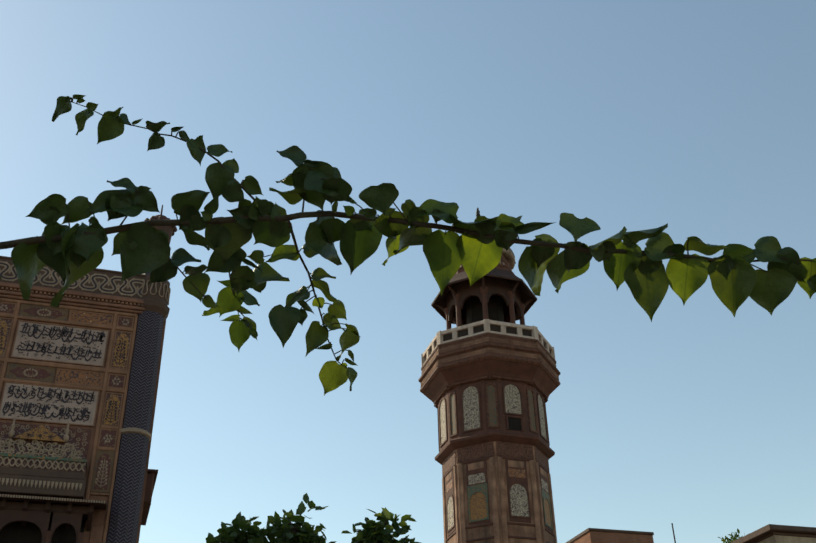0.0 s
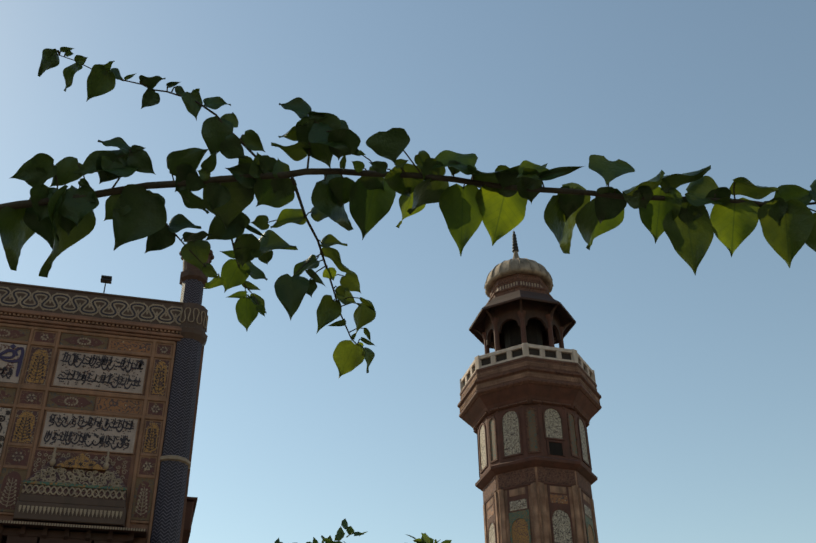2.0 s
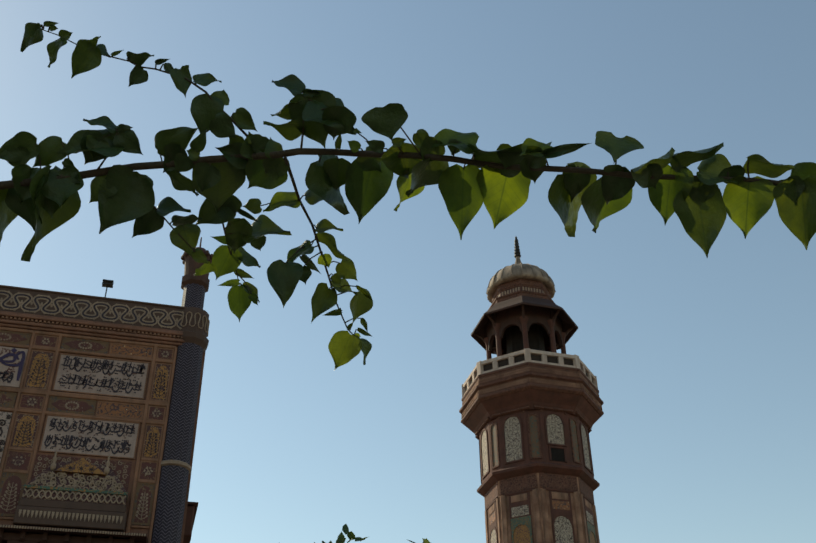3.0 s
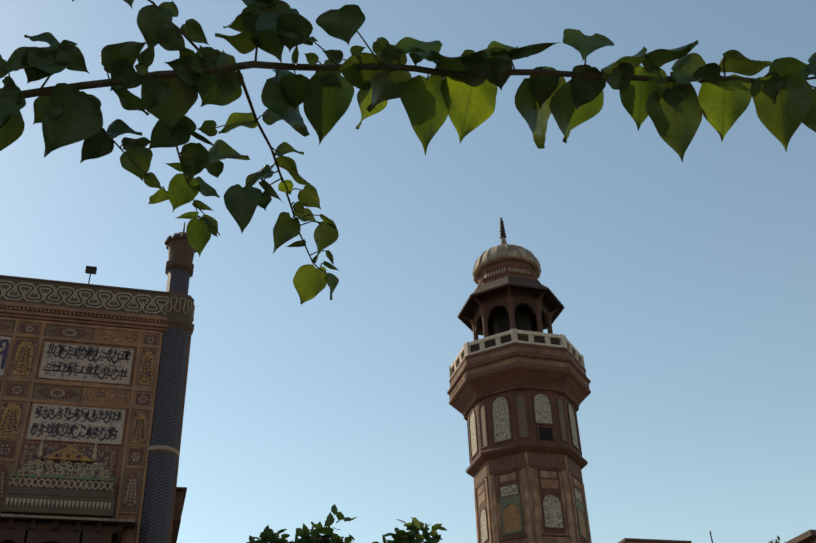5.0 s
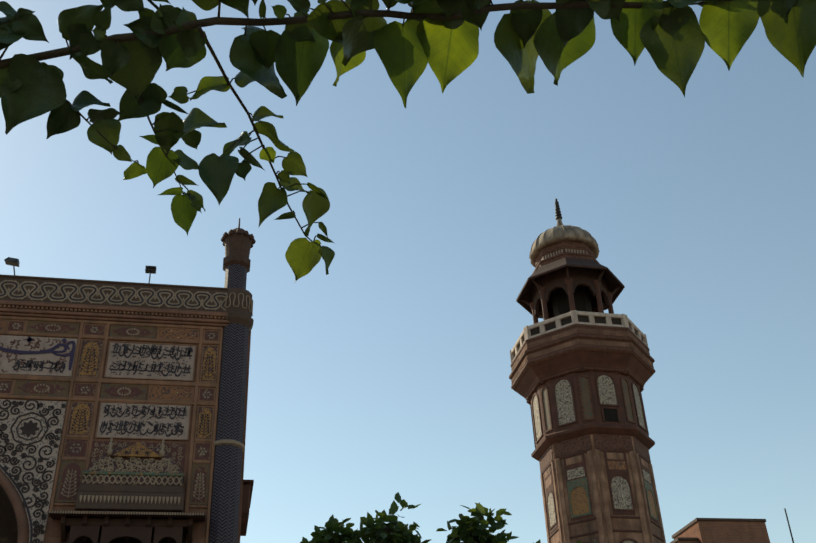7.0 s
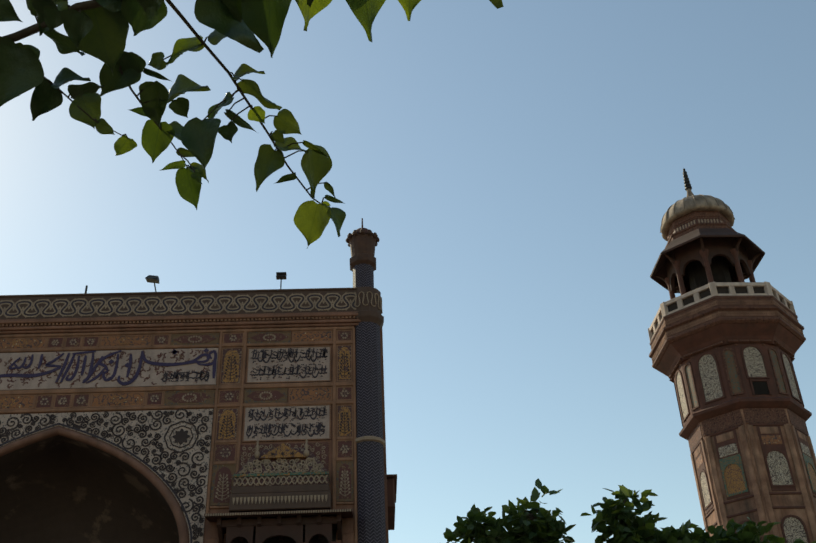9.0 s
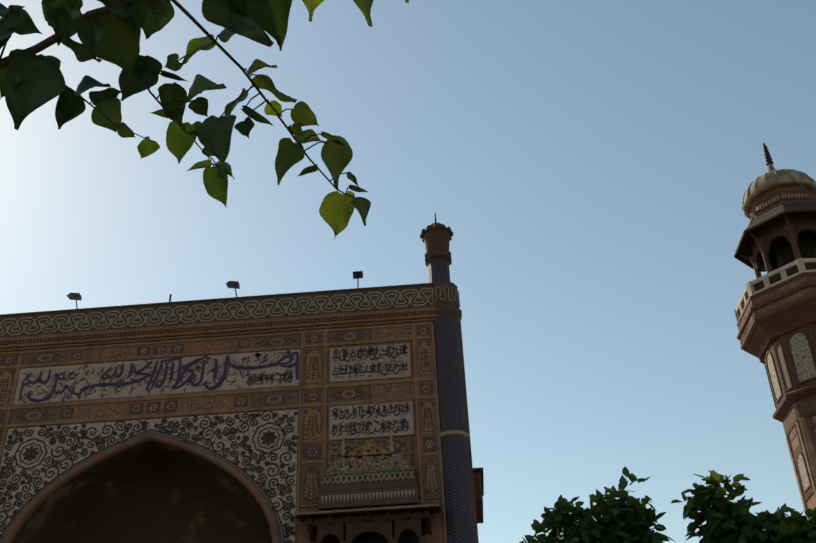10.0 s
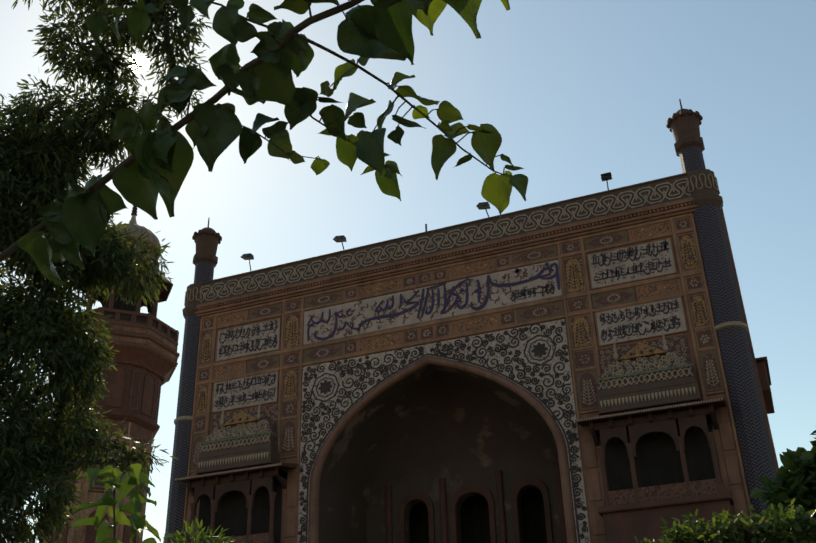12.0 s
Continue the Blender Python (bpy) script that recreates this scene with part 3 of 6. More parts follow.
# ---- inscriptions ----
def scribble(s, u0, u1, z0, z1, rows, y, seed):
    """Unreadable script: slanting uprights, sweeping bowls, toothed joins and dots that fill the panel in rows."""
    r = random.Random(seed)
    h = (z1 - z0) / rows
    top = u1 - 0.05

    def stroke(pts, w, level):
        s.ribbon([(min(max(x, u0), u1), min(max(z, z0), z1)) for x, z in pts], lambda q: w * (0.35 + 0.65 * math.sin(math.pi * (0.1 + 0.8 * q))), y - 0.0006 * level)

    def dots(x, z, n):
        for i in range(n):
            a, d = x + 0.046 * i, 0.02
            s.plate([(a - d, z), (a, z - d), (a + d, z), (a, z + d)], y - 0.0021, y + 0.01)

    for k in range(rows):
        base = z0 + h * (k + 0.40)
        u = u0 + 0.04
        while u < top - 0.1:
            w = min(r.uniform(0.14, 0.28), top - u)
            kind = r.random()
            if kind < 0.42:
                d = h * r.uniform(0.18, 0.36)
                stroke([(u + w * i / 12, base + 0.03 - d * math.sin(math.pi * i / 12) ** 0.8 + 0.05 * (i / 12) ** 3) for i in range(13)], 0.044, 0)
                dots(u + w * 0.42, base + 0.02, 1)
            elif kind < 0.72:
                w = min(w * 1.35, top - u)
                n = r.choice((2, 3, 4))
                stroke([(u + w * i / 20, base + 0.028 * abs(math.sin(math.pi * n * i / 20)) - 0.02 * math.sin(math.pi * i / 20)) for i in range(21)], 0.04, 1)
                dots(u + w * r.uniform(0.2, 0.6), base - h * 0.17, r.choice((1, 2)))
            else:
                g = h * 0.1
                stroke([(u + w * 0.5 + g * math.cos(0.5 * i), base + 0.03 + g * 0.8 * math.sin(0.5 * i)) for i in range(13)], 0.034, 2)
                stroke([(u + w * 0.5 + g, base + 0.03), (u + w * 0.6, base - h * 0.12), (u + w * 0.2, base - h * 0.22)], 0.036, 0)
            for _ in range(r.choice((1, 2, 2, 3))):
                x = u + w * r.uniform(0.05, 0.95)
                hi = h * r.uniform(0.34, 0.58)
                stroke([(x + 0.02, base + hi), (x + 0.012, base + hi * 0.5), (x - 0.012, base)], 0.04, 2)
            for _ in range(2):
                x, z = u + w * r.uniform(0.0, 0.5), base + h * r.uniform(0.18, 0.46)
                q = w * r.uniform(0.4, 0.7)
                stroke([(x + q * i / 8, z + 0.03 * math.sin(math.pi * i / 4)) for i in range(9)], 0.03, 3)
            dots(u + w * r.uniform(0.1, 0.7), base + h * r.uniform(0.42, 0.56), r.choice((1, 2, 2)))
            dots(u + w * r.uniform(0.1, 0.7), base - h * r.uniform(0.15, 0.3), r.choice((1, 1, 2)))
            u += w * 0.8


def script_panel(u0, u1, z0, z1, rows, seed, label):
    p = part("inscription_panel", Soup().block(u0, u1, -0.028, 0.02, z0, z1, 0.006), M_CREAM, gate, label)
    s = Soup()
    scribble(s, u0 + 0.05, u1 - 0.05, z0 + 0.05, z1 - 0.04, rows, -0.040, seed)
    tagged(part("script", s, M_INK, p, "dark ink-blue tile script"), kind="stuff")
    b = Soup()
    for x0, x1, a0, a1 in ((u0, u1, z0, z0 + 0.03), (u0, u1, z1 - 0.03, z1), (u0, u0 + 0.03, z0 + 0.03, z1 - 0.03), (u1 - 0.03, u1, z0 + 0.03, z1 - 0.03)):
        b.block(x0, x1, -0.045, 0.0, a0, a1)
    part("border", b, M_FILLET, p)
    f = Soup()
    r = random.Random(seed + 50)
    for _ in range(90):
        x, z = r.uniform(u0 + 0.1, u1 - 0.1), r.uniform(z0 + 0.1, z1 - 0.1)
        f.plate([(x + 0.03 * (1 if q % 2 else 0.35) * math.cos(q * math.tau / 10), z + 0.03 * (1 if q % 2 else 0.35) * math.sin(q * math.tau / 10)) for q in range(10)], -0.036, -0.02)
    tagged(part("blossom", f, M_PURPLE, p, "small brown tile blossoms"), kind="stuff")
    return p


for s in (-1, 1):
    a, b = sorted((s * 4.99, s * 7.36))
    script_panel(a, b, 13.42, 14.55, 2, 11 + s, "cream tile panel with two lines of dark script")
    script_panel(a, b, 11.68, 12.72, 2, 31 + s, "cream tile panel with two lines of dark script")
great = part("inscription_panel", Soup().block(-4.15, 4.15, -0.028, 0.02, 13.42, 14.58, 0.006), M_CREAM, gate, "long cream tile panel with a bold cobalt inscription")
letters = Soup()


def pen(wide, pts):
    """One reed-pen stroke: a smooth line through the points, thin where it starts and ends."""
    p = [Vector((min(x, 4.08), z)) for x, z in pts]
    line = []
    for k in range(len(p) - 1):
        a, b, c, d = p[max(k - 1, 0)], p[k], p[k + 1], p[min(k + 2, len(p) - 1)]
        for q in range(6):
            f = q / 6
            v = b + (c - a) * 0.5 * f + (a * 2 - b * 5 + c * 4 - d) * 0.5 * f * f + (b * 3 - a - c * 3 + d) * 0.5 * f ** 3
            line.append((v.x, v.y))
    line.append((p[-1].x, p[-1].y))
    letters.ribbon(line, lambda q: wide * (0.26 + 0.42 * math.sin(math.pi * (0.12 + 0.8 * q))), -0.046 - 0.0005 * (len(letters.v) % 17))


pen(0.15, [(4.17, 14.29), (4.17, 13.99), (4.13, 13.6)])
pen(0.12, [(3.98, 14.22), (3.91, 14.36), (4.03, 14.46), (4.16, 14.37), (4.14, 14.18), (3.97, 14.05), (3.69, 14.05), (3.55, 14.13)])
pen(0.13, [(3.55, 14.13), (3.85, 14.16), (3.86, 14.33), (3.7, 14.34), (3.49, 14.18), (3.12, 14.08), (2.74, 14.04)])
pen(0.15, [(3.61, 14.14), (2.94, 14.07), (2.39, 14.11), (2.12, 14.23), (2.01, 14.5)])
pen(0.15, [(2.01, 14.52), (1.98, 13.98), (1.86, 13.63), (1.64, 13.5), (1.46, 13.59), (1.45, 13.76)])
pen(0.14, [(1.69, 14.43), (1.71, 14.12), (1.67, 13.7)])
pen(0.13, [(1.33, 14.45), (1.33, 14.08), (1.28, 13.75), (1.1, 13.64), (1.0, 13.82), (1.11, 13.91)])
pen(0.13, [(1.41, 14.55), (1.04, 14.39), (0.85, 14.19), (1.03, 14.06), (1.11, 13.91)])
pen(0.11, [(1.03, 14.03), (0.84, 13.74), (0.57, 13.56)])
pen(0.13, [(0.91, 14.39), (0.75, 14.05), (0.58, 13.69), (0.46, 13.57)])
pen(0.13, [(0.63, 14.5), (0.64, 14.05), (0.6, 13.75), (0.47, 13.61)])
pen(0.10, [(0.69, 14.55), (0.37, 14.52), (0.04, 14.49)])
pen(0.13, [(0.43, 14.42), (0.42, 14.06), (0.4, 13.79)])
pen(0.13, [(0.24, 14.43), (0.24, 14.01), (0.14, 13.71), (0.01, 13.69), (0.04, 13.83)])
pen(0.13, [(0.11, 14.48), (0.01, 14.08), (-0.14, 13.6)])
pen(0.13, [(-0.05, 14.52), (-0.13, 14.09), (-0.27, 13.6)])
pen(0.12, [(-0.2, 14.51), (-0.43, 14.29), (-0.62, 14.15), (-0.41, 14.12), (-0.21, 14.1)])
pen(0.16, [(-0.21, 14.08), (-0.54, 13.92), (-0.97, 13.83), (-1.52, 13.86), (-1.95, 13.83), (-2.23, 13.72)])
pen(0.12, [(-0.8, 14.5), (-0.8, 14.25), (-0.83, 14.04)])
pen(0.11, [(-1.07, 14.5), (-1.07, 14.23), (-1.17, 14.08), (-1.3, 14.15)])
pen(0.11, [(-1.24, 14.42), (-1.27, 14.21), (-1.38, 14.08), (-1.51, 14.19)])
pen(0.09, [(-1.39, 14.41), (-1.53, 14.26), (-1.62, 14.08), (-1.46, 14.1), (-1.51, 14.22)])
pen(0.10, [(-2.1, 13.86), (-2.23, 13.62), (-2.48, 13.7), (-2.66, 13.92)])
pen(0.10, [(-2.66, 13.92), (-2.76, 13.72), (-2.97, 13.7)])
pen(0.09, [(-2.49, 14.35), (-2.63, 14.27), (-2.56, 14.12), (-2.42, 14.18)])
pen(0.09, [(-2.81, 14.33), (-2.95, 14.27), (-2.88, 14.13), (-2.74, 14.19)])
pen(0.13, [(-3.01, 14.34), (-3.0, 13.92), (-3.13, 13.58), (-3.46, 13.49), (-3.73, 13.64), (-3.69, 13.82)])
pen(0.11, [(-3.23, 14.47), (-3.24, 14.16), (-3.35, 14.05), (-3.53, 14.14)])
pen(0.11, [(-3.47, 14.43), (-3.53, 14.17), (-3.7, 14.08), (-3.86, 14.2)])
pen(0.09, [(-3.77, 14.4), (-3.9, 14.26), (-3.99, 14.06), (-3.8, 14.09), (-3.84, 14.23)])
pen(0.10, [(-3.96, 14.02), (-3.98, 13.85), (-3.97, 13.63)])
for u, z in [(2.92, 14.46), (3.81, 14.49), (2.91, 14.48), (1.17, 14.21), (1.63, 14.09)]:
    letters.plate([(u - 0.08, z), (u, z - 0.08), (u + 0.08, z), (u, z + 0.08)], -0.046, -0.02)
part("lettering", letters, M_BLUE, great, "bold cobalt tile lettering")
small = Soup()
scribble(small, 2.6, 4.0, 13.47, 13.88, 1, -0.038, 91)
tagged(part("script", small, M_INK, great, "small dark tile script"), kind="stuff")
flowers = Soup()
rr = random.Random(3)
for _ in range(300):
    x, z = rr.uniform(-4.0, 4.0), rr.uniform(13.52, 14.48)
    a0 = rr.uniform(0, math.tau)
    flowers.ribbon([(x, z), (x + 0.05 * math.cos(a0), z + 0.05 * math.sin(a0)), (x + 0.12 * math.cos(a0 + 0.3), z + 0.12 * math.sin(a0 + 0.3))], 0.014, -0.034)
    for q in range(5):
        a = a0 + q * 0.35 - 0.5
        g, e = 0.03 + 0.024 * q, 0.034
        cx, cz = x + g * math.cos(a), z + g * math.sin(a)
        flowers.plate([(cx - e * 0.5 * math.sin(a), cz + e * 0.5 * math.cos(a)), (cx - e * math.cos(a), cz - e * math.sin(a)), (cx + e * 0.5 * math.sin(a), cz - e * 0.5 * math.cos(a)), (cx + e * math.cos(a), cz + e * math.sin(a))], -0.0335 - 0.0003 * q, -0.02)
tagged(part("blossom", flowers, M_PURPLE, great, "small brown tile sprigs"), kind="stuff")

# ---- cornice and parapet ----
for z0, z1, out in ((15.18, 15.26, 0.10), (15.26, 15.36, 0.16), (15.36, 15.44, 0.12), (15.44, 15.54, 0.22), (15.54, 15.60, 0.18)):
    part("cornice", Soup().block(-8.25, 8.25, -out, 0.3, z0, z1, 0.02), M_PLASTER, gate, "brown cornice moulding")
teeth = Soup()
for i in range(150):
    u = -8.2 + 16.4 * (i + 0.5) / 150
    teeth.block(u - 0.03, u + 0.03, -0.185, -0.1, 15.37, 15.43)
tagged(part("dentil", teeth, M_FILLET, gate, "row of tiny brown dentils"), kind="stuff")
part("parapet", Soup().block(-8.2, 8.2, -0.10, 0.25, 15.60, 16.38), M_BAND, gate, "parapet of dark glazed tile")
part("coping", Soup().block(-8.2, 8.2, -0.14, 0.29, 16.38, 16.45, 0.02), M_BAND, gate)
wave, dark, drops = Soup(), Soup(), Soup()
PITCH = 16.4 / 31
for j in range(31):
    c = -8.2 + PITCH * (j + 0.5)
    pts = []
    for i in range(25):
        k = i / 24
        pts.append((c + PITCH * (k - 0.5) + 0.125 * math.sin(2 * math.tau * k), 15.985 - 0.23 * math.cos(math.tau * k)))
    dark.ribbon(pts, 0.05, -0.110)
    for side in (-1, 1):
        edge = []
        for i in range(25):
            p, a, q = pts[max(i - 1, 0)], pts[i], pts[min(i + 1, 24)]
            d = math.hypot(q[0] - p[0], q[1] - p[1]) or 1.0
            edge.append((a[0] + side * (q[1] - p[1]) / d * 0.05, a[1] - side * (q[0] - p[0]) / d * 0.05))
        wave.ribbon(edge, 0.04, -0.116 if side > 0 else -0.1175)
    drops.plate([(c + 0.030 * math.sin(math.tau * q / 12) * (1 - 0.35 * math.cos(math.tau * q / 12)), 15.99 + 0.06 * math.cos(math.tau * q / 12)) for q in range(12)], -0.113, -0.09)
    drops.plate([(c + PITCH / 2 + 0.030 * math.sin(math.tau * q / 12) * (1 + 0.35 * math.cos(math.tau * q / 12)), 15.975 + 0.06 * math.cos(math.tau * q / 12)) for q in range(12)], -0.113, -0.09)
tagged(part("parapet_scroll", wave, M_LINE, gate, "cream interlaced wave band"), kind="stuff")
tagged(part("parapet_line", dark, M_INK, gate, "dark line within the wave band"), kind="stuff")
for j in range(62):
    c = -8.2 + PITCH / 2 * (j + 0.5)
    for e, z in ((1, 16.27), (-1, 15.70)):
        drops.plate([(c - 0.05, z - e * 0.02), (c, z + e * 0.03), (c + 0.05, z - e * 0.02), (c, z)][::e], -0.112, -0.09)
tagged(part("parapet_drop", drops, M_LINE, gate, "cream tile drops in the band"), kind="stuff")

# ---- corner columns and turrets ----
for s in (-1, 1):
    u = s * 8.38
    at = pose(u, 0.25, 0)
    part("corner_column", Soup().lathe([(0.42, 0.0), (0.42, 15.5)], 12, 15), M_CHEVRON, gate, "corner shaft of blue and white chevron tile", at=at)
    part("column_ring", Soup().lathe([(0.42, 11.55), (0.475, 11.58), (0.475, 11.66), (0.42, 11.70)], 12, 15), M_LINE, gate, at=at)
    part("column_cap", Soup().lathe([(0.42, 15.25), (0.52, 15.4), (0.55, 15.55), (0.47, 15.6), (0.47, 16.42)], 12, 15), M_BAND, gate, at=at)
    capw = Soup()
    for q in range(12):
        a = math.tau * q / 12
        capw.tube([(0.478 * math.cos(a + 0.5236 * k / 12 + 0.10 * math.sin(2 * math.tau * k / 12)), 0.478 * math.sin(a + 0.5236 * k / 12 + 0.10 * math.sin(2 * math.tau * k / 12)), 16.0 - 0.24 * math.cos(math.tau * k / 12)) for k in range(13)], 0.02, 0.02, 4)
    part("column_scroll", capw, M_LINE, gate, at=at)
    tw = pose(s * 8.32, 0.3, 0)
    part("turret", Soup().lathe([(0.33, 16.4), (0.33, 17.45)], 12, 15), M_CHEVRON, gate, "turret shaft of chevron tile", at=tw)
    part("turret_ring", Soup().lathe([(0.33, 17.35), (0.44, 17.45), (0.44, 17.66), (0.36, 17.72)], 8, 22.5), M_TURRET, gate, at=tw)
    part("turret_head", Soup().lathe([(0.35, 17.7), (0.37, 17.95), (0.40, 18.3), (0.44, 18.42)], 16, 0), M_TURRET, gate, "brown flared turret head", at=tw)
    petals = Soup()
    for q in range(12):
        a = math.tau * q / 12
        petals.lathe([(0.0, 18.36), (0.075, 18.40), (0.085, 18.47), (0.05, 18.55), (0.0, 18.58)], 6, 0, 0.45 * math.cos(a), 0.45 * math.sin(a), cap=False)
    part("turret_petals", petals, M_TURRET, gate, "ring of small lotus petals", at=tw)
    part("turret_cap", Soup().lathe([(0.42, 18.45), (0.36, 18.62), (0.22, 18.78), (0.08, 18.86), (0.03, 18.9), (0.02, 19.3), (0.0, 19.32)], 16, 0), M_STONE, gate, smooth=False, at=tw)

# ---- balconies over the piers ----
for s in (-1, 1):
    c = s * 6.11
    bal = part("balcony", Soup().block(c - 1.5, c + 1.5, -0.55, 0.0, 4.6, 7.2, 0.03), M_STONE, gate, "projecting window balcony with a tiled roof")
    roof = Soup()
    prof = [(0.02, 11.62), (-0.10, 11.30), (-0.26, 10.92), (-0.42, 10.62), (-0.50, 10.42), (-0.50, 10.24)]
    loops = []
    for y, z in prof:
        k = (11.62 - z) / 1.38
        half = 0.30 + 0.92 * min(1.0, k * 1.35) ** 0.6
        loops.append([(c - half, 0.02, z), (c - half, y, z), (c + half, y, z), (c + half, 0.02, z)])
    roof.rings(loops, False, False)
    rf = part("balcony_roof", roof, M_BLUETILE, bal, "curved roof of blue and white mosaic")
    sc = Soup()
    rs = random.Random(20 + s)
    spots = []
    for _ in range(900):
        k, r = rs.uniform(0.42, 0.74), rs.uniform(0.05, 0.085)
        z = 11.62 - 1.38 * k
        half = 0.30 + 0.92 * min(1.0, k * 1.35) ** 0.6 - 0.1
        x0 = c + rs.uniform(-half, half)
        if any(math.hypot(x0 - a, (z - b) * 1.1) < (r + q) * 0.9 for a, b, q in spots):
            continue
        spots.append((x0, z, r))
        h0, a0 = rs.choice((-1, 1)), rs.uniform(0, 6.28)
        loop = [(x0 + r * (1.1 - 0.8 * i / 14) * math.cos(a0 + h0 * i * 0.62), z + r * (1.1 - 0.8 * i / 14) * math.sin(a0 + h0 * i * 0.62)) for i in range(15)]
        y = min(float(np.interp(-q[1], [-g[1] for g in prof], [g[0] for g in prof])) for q in loop) - 0.012
        sc.ribbon(loop, lambda q: 0.034 * (1 - 0.4 * q), y, 0.06)
    tagged(part("roof_scroll", sc, M_LINE, bal, "white tile scrolls"), kind="stuff")
    bs, spots = Soup(), []
    for _ in range(1500):
        x0, z, r = c + rs.uniform(-1.1, 1.1), rs.uniform(11.0, 11.54), rs.uniform(0.045, 0.075)
        if abs(x0 - c) < 0.66 and z < 11.5 or any(math.hypot(x0 - a, z - b) < (r + q) * 1.15 for a, b, q in spots):
            continue
        spots.append((x0, z, r))
        a0 = rs.uniform(0, 6.28)
        bs.ribbon([(x0 + r * (1.1 - 0.8 * i / 10) * math.cos(a0 + i * 0.7), z + r * (1.1 - 0.8 * i / 10) * math.sin(a0 + i * 0.7)) for i in range(11)], 0.02, -0.045)
    tagged(part("back_scroll", bs, M_LINE, bal, "pale scrolls on the dark mosaic"), kind="stuff")
    part("roof_border", Soup().block(c - 1.23, c + 1.23, -0.515, 0.0, 10.52, 10.60, 0.01), M_TEAL, bal, "thin green border tile")
    gable = Soup().plate([(c - 0.62, 11.10), (c + 0.62, 11.10), (c + 0.36, 11.28), (c + 0.10, 11.42), (c, 11.5), (c - 0.10, 11.42), (c - 0.36, 11.28)], -0.30, 0.0)
    part("gable", gable, M_BRIGHT, bal, "small yellow mosaic gable")
    for d in (-0.26, 0.0, 0.26):
        part("gable_star", Soup().plate([(c + d + 0.07 * (1 if q % 2 else 0.4) * math.cos(q * math.tau / 12), 11.2 + 0.07 * (1 if q % 2 else 0.4) * math.sin(q * math.tau / 12)) for q in range(12)], -0.312, -0.29), M_VINE, bal, "dark tile blossom")
    for d in (-0.68, 0.62):
        part("roof_finial", Soup().lathe([(0.035, 11.12), (0.075, 11.2), (0.07, 11.27), (0.03, 11.33), (0.055, 11.4), (0.05, 11.46), (0.02, 11.51), (0.035, 11.57), (0.015, 11.63), (0.0, 11.72)], 10, 0, c + d, -0.24), M_LINE, bal, "small grey bulbous finial", smooth=True)
    part("back_tile", Soup().block(c - 1.2, c + 1.2, -0.035, 0.02, 10.3, 11.6, 0.005), M_PURPLE, bal, "dark mosaic behind the roof")
    part("roof_band", Soup().block(c - 1.24, c + 1.24, -0.53, 0.0, 10.06, 10.26, 0.02), M_BAND, bal)
    lat = Soup()
    for i in range(17):
        x = c - 1.2 + 2.4 * (i + 0.5) / 17
        for e, f in ((1, -0.530), (-1, -0.5335)):
            lat.ribbon([(x - 0.07, 10.39 - e * 0.11), (x - 0.02, 10.39 - e * 0.05), (x + 0.02, 10.39 + e * 0.05), (x + 0.07, 10.39 + e * 0.11)], 0.03, f, 0.03)
    tagged(part("lattice_band", lat, M_LINE, bal, "band of cream interlace"), kind="stuff")
    pend = Soup()
    for i in range(26):
        x = c - 1.22 + 2.44 * (i + 0.5) / 26
        pend.plate([(x - 0.032, 9.95), (x - 0.028, 9.87), (x, 9.76), (x + 0.028, 9.87), (x + 0.032, 9.95)], -0.58, -0.5)
    tagged(part("fringe", pend, M_LINE, bal, "row of small cream pendants"), kind="stuff")
    part("pendant_band", Soup().block(c - 1.28, c + 1.28, -0.56, 0.0, 9.62, 10.06, 0.02), M_BAND, bal)
    eave = Soup().rings([[(c - 1.84, -0.85, 9.40), (c + 1.84, -0.85, 9.40), (c + 1.84, -0.85, 9.47), (c - 1.84, -0.85, 9.47)],
                         [(c - 1.84, 0.0, 9.52), (c + 1.84, 0.0, 9.52), (c + 1.84, 0.0, 9.66), (c - 1.84, 0.0, 9.66)]])
    part("eave", eave, M_STONE, bal, "deep sloping stone eave")
    edge = Soup()
    for i in range(60):
        x = c - 1.82 + 3.64 * (i + 0.5) / 60
        edge.block(x - 0.018, x + 0.018, -0.865, -0.84, 9.40, 9.46)
    tagged(part("eave_edge", edge, M_LINE, bal, "fine cream edge dentils"), kind="stuff")
    # shade under the eave is put into the colour of brackets, arches and lintel
    for i in range(7):
        x = c - 1.5 + 0.5 * i
        part("bracket", Soup().rings([[(x - 0.05, -0.02, 8.95), (x + 0.05, -0.02, 8.95), (x + 0.05, -0.02, 9.5), (x - 0.05, -0.02, 9.5)], [(x - 0.05, -0.60, 9.25), (x + 0.05, -0.60, 9.25), (x + 0.05, -0.60, 9.45), (x - 0.05, -0.60, 9.45)]]), M_EAVE_SHADE, bal)
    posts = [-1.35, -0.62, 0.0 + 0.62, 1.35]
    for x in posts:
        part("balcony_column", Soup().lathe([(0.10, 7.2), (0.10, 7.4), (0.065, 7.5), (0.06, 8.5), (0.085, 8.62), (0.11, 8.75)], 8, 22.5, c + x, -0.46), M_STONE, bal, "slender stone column")
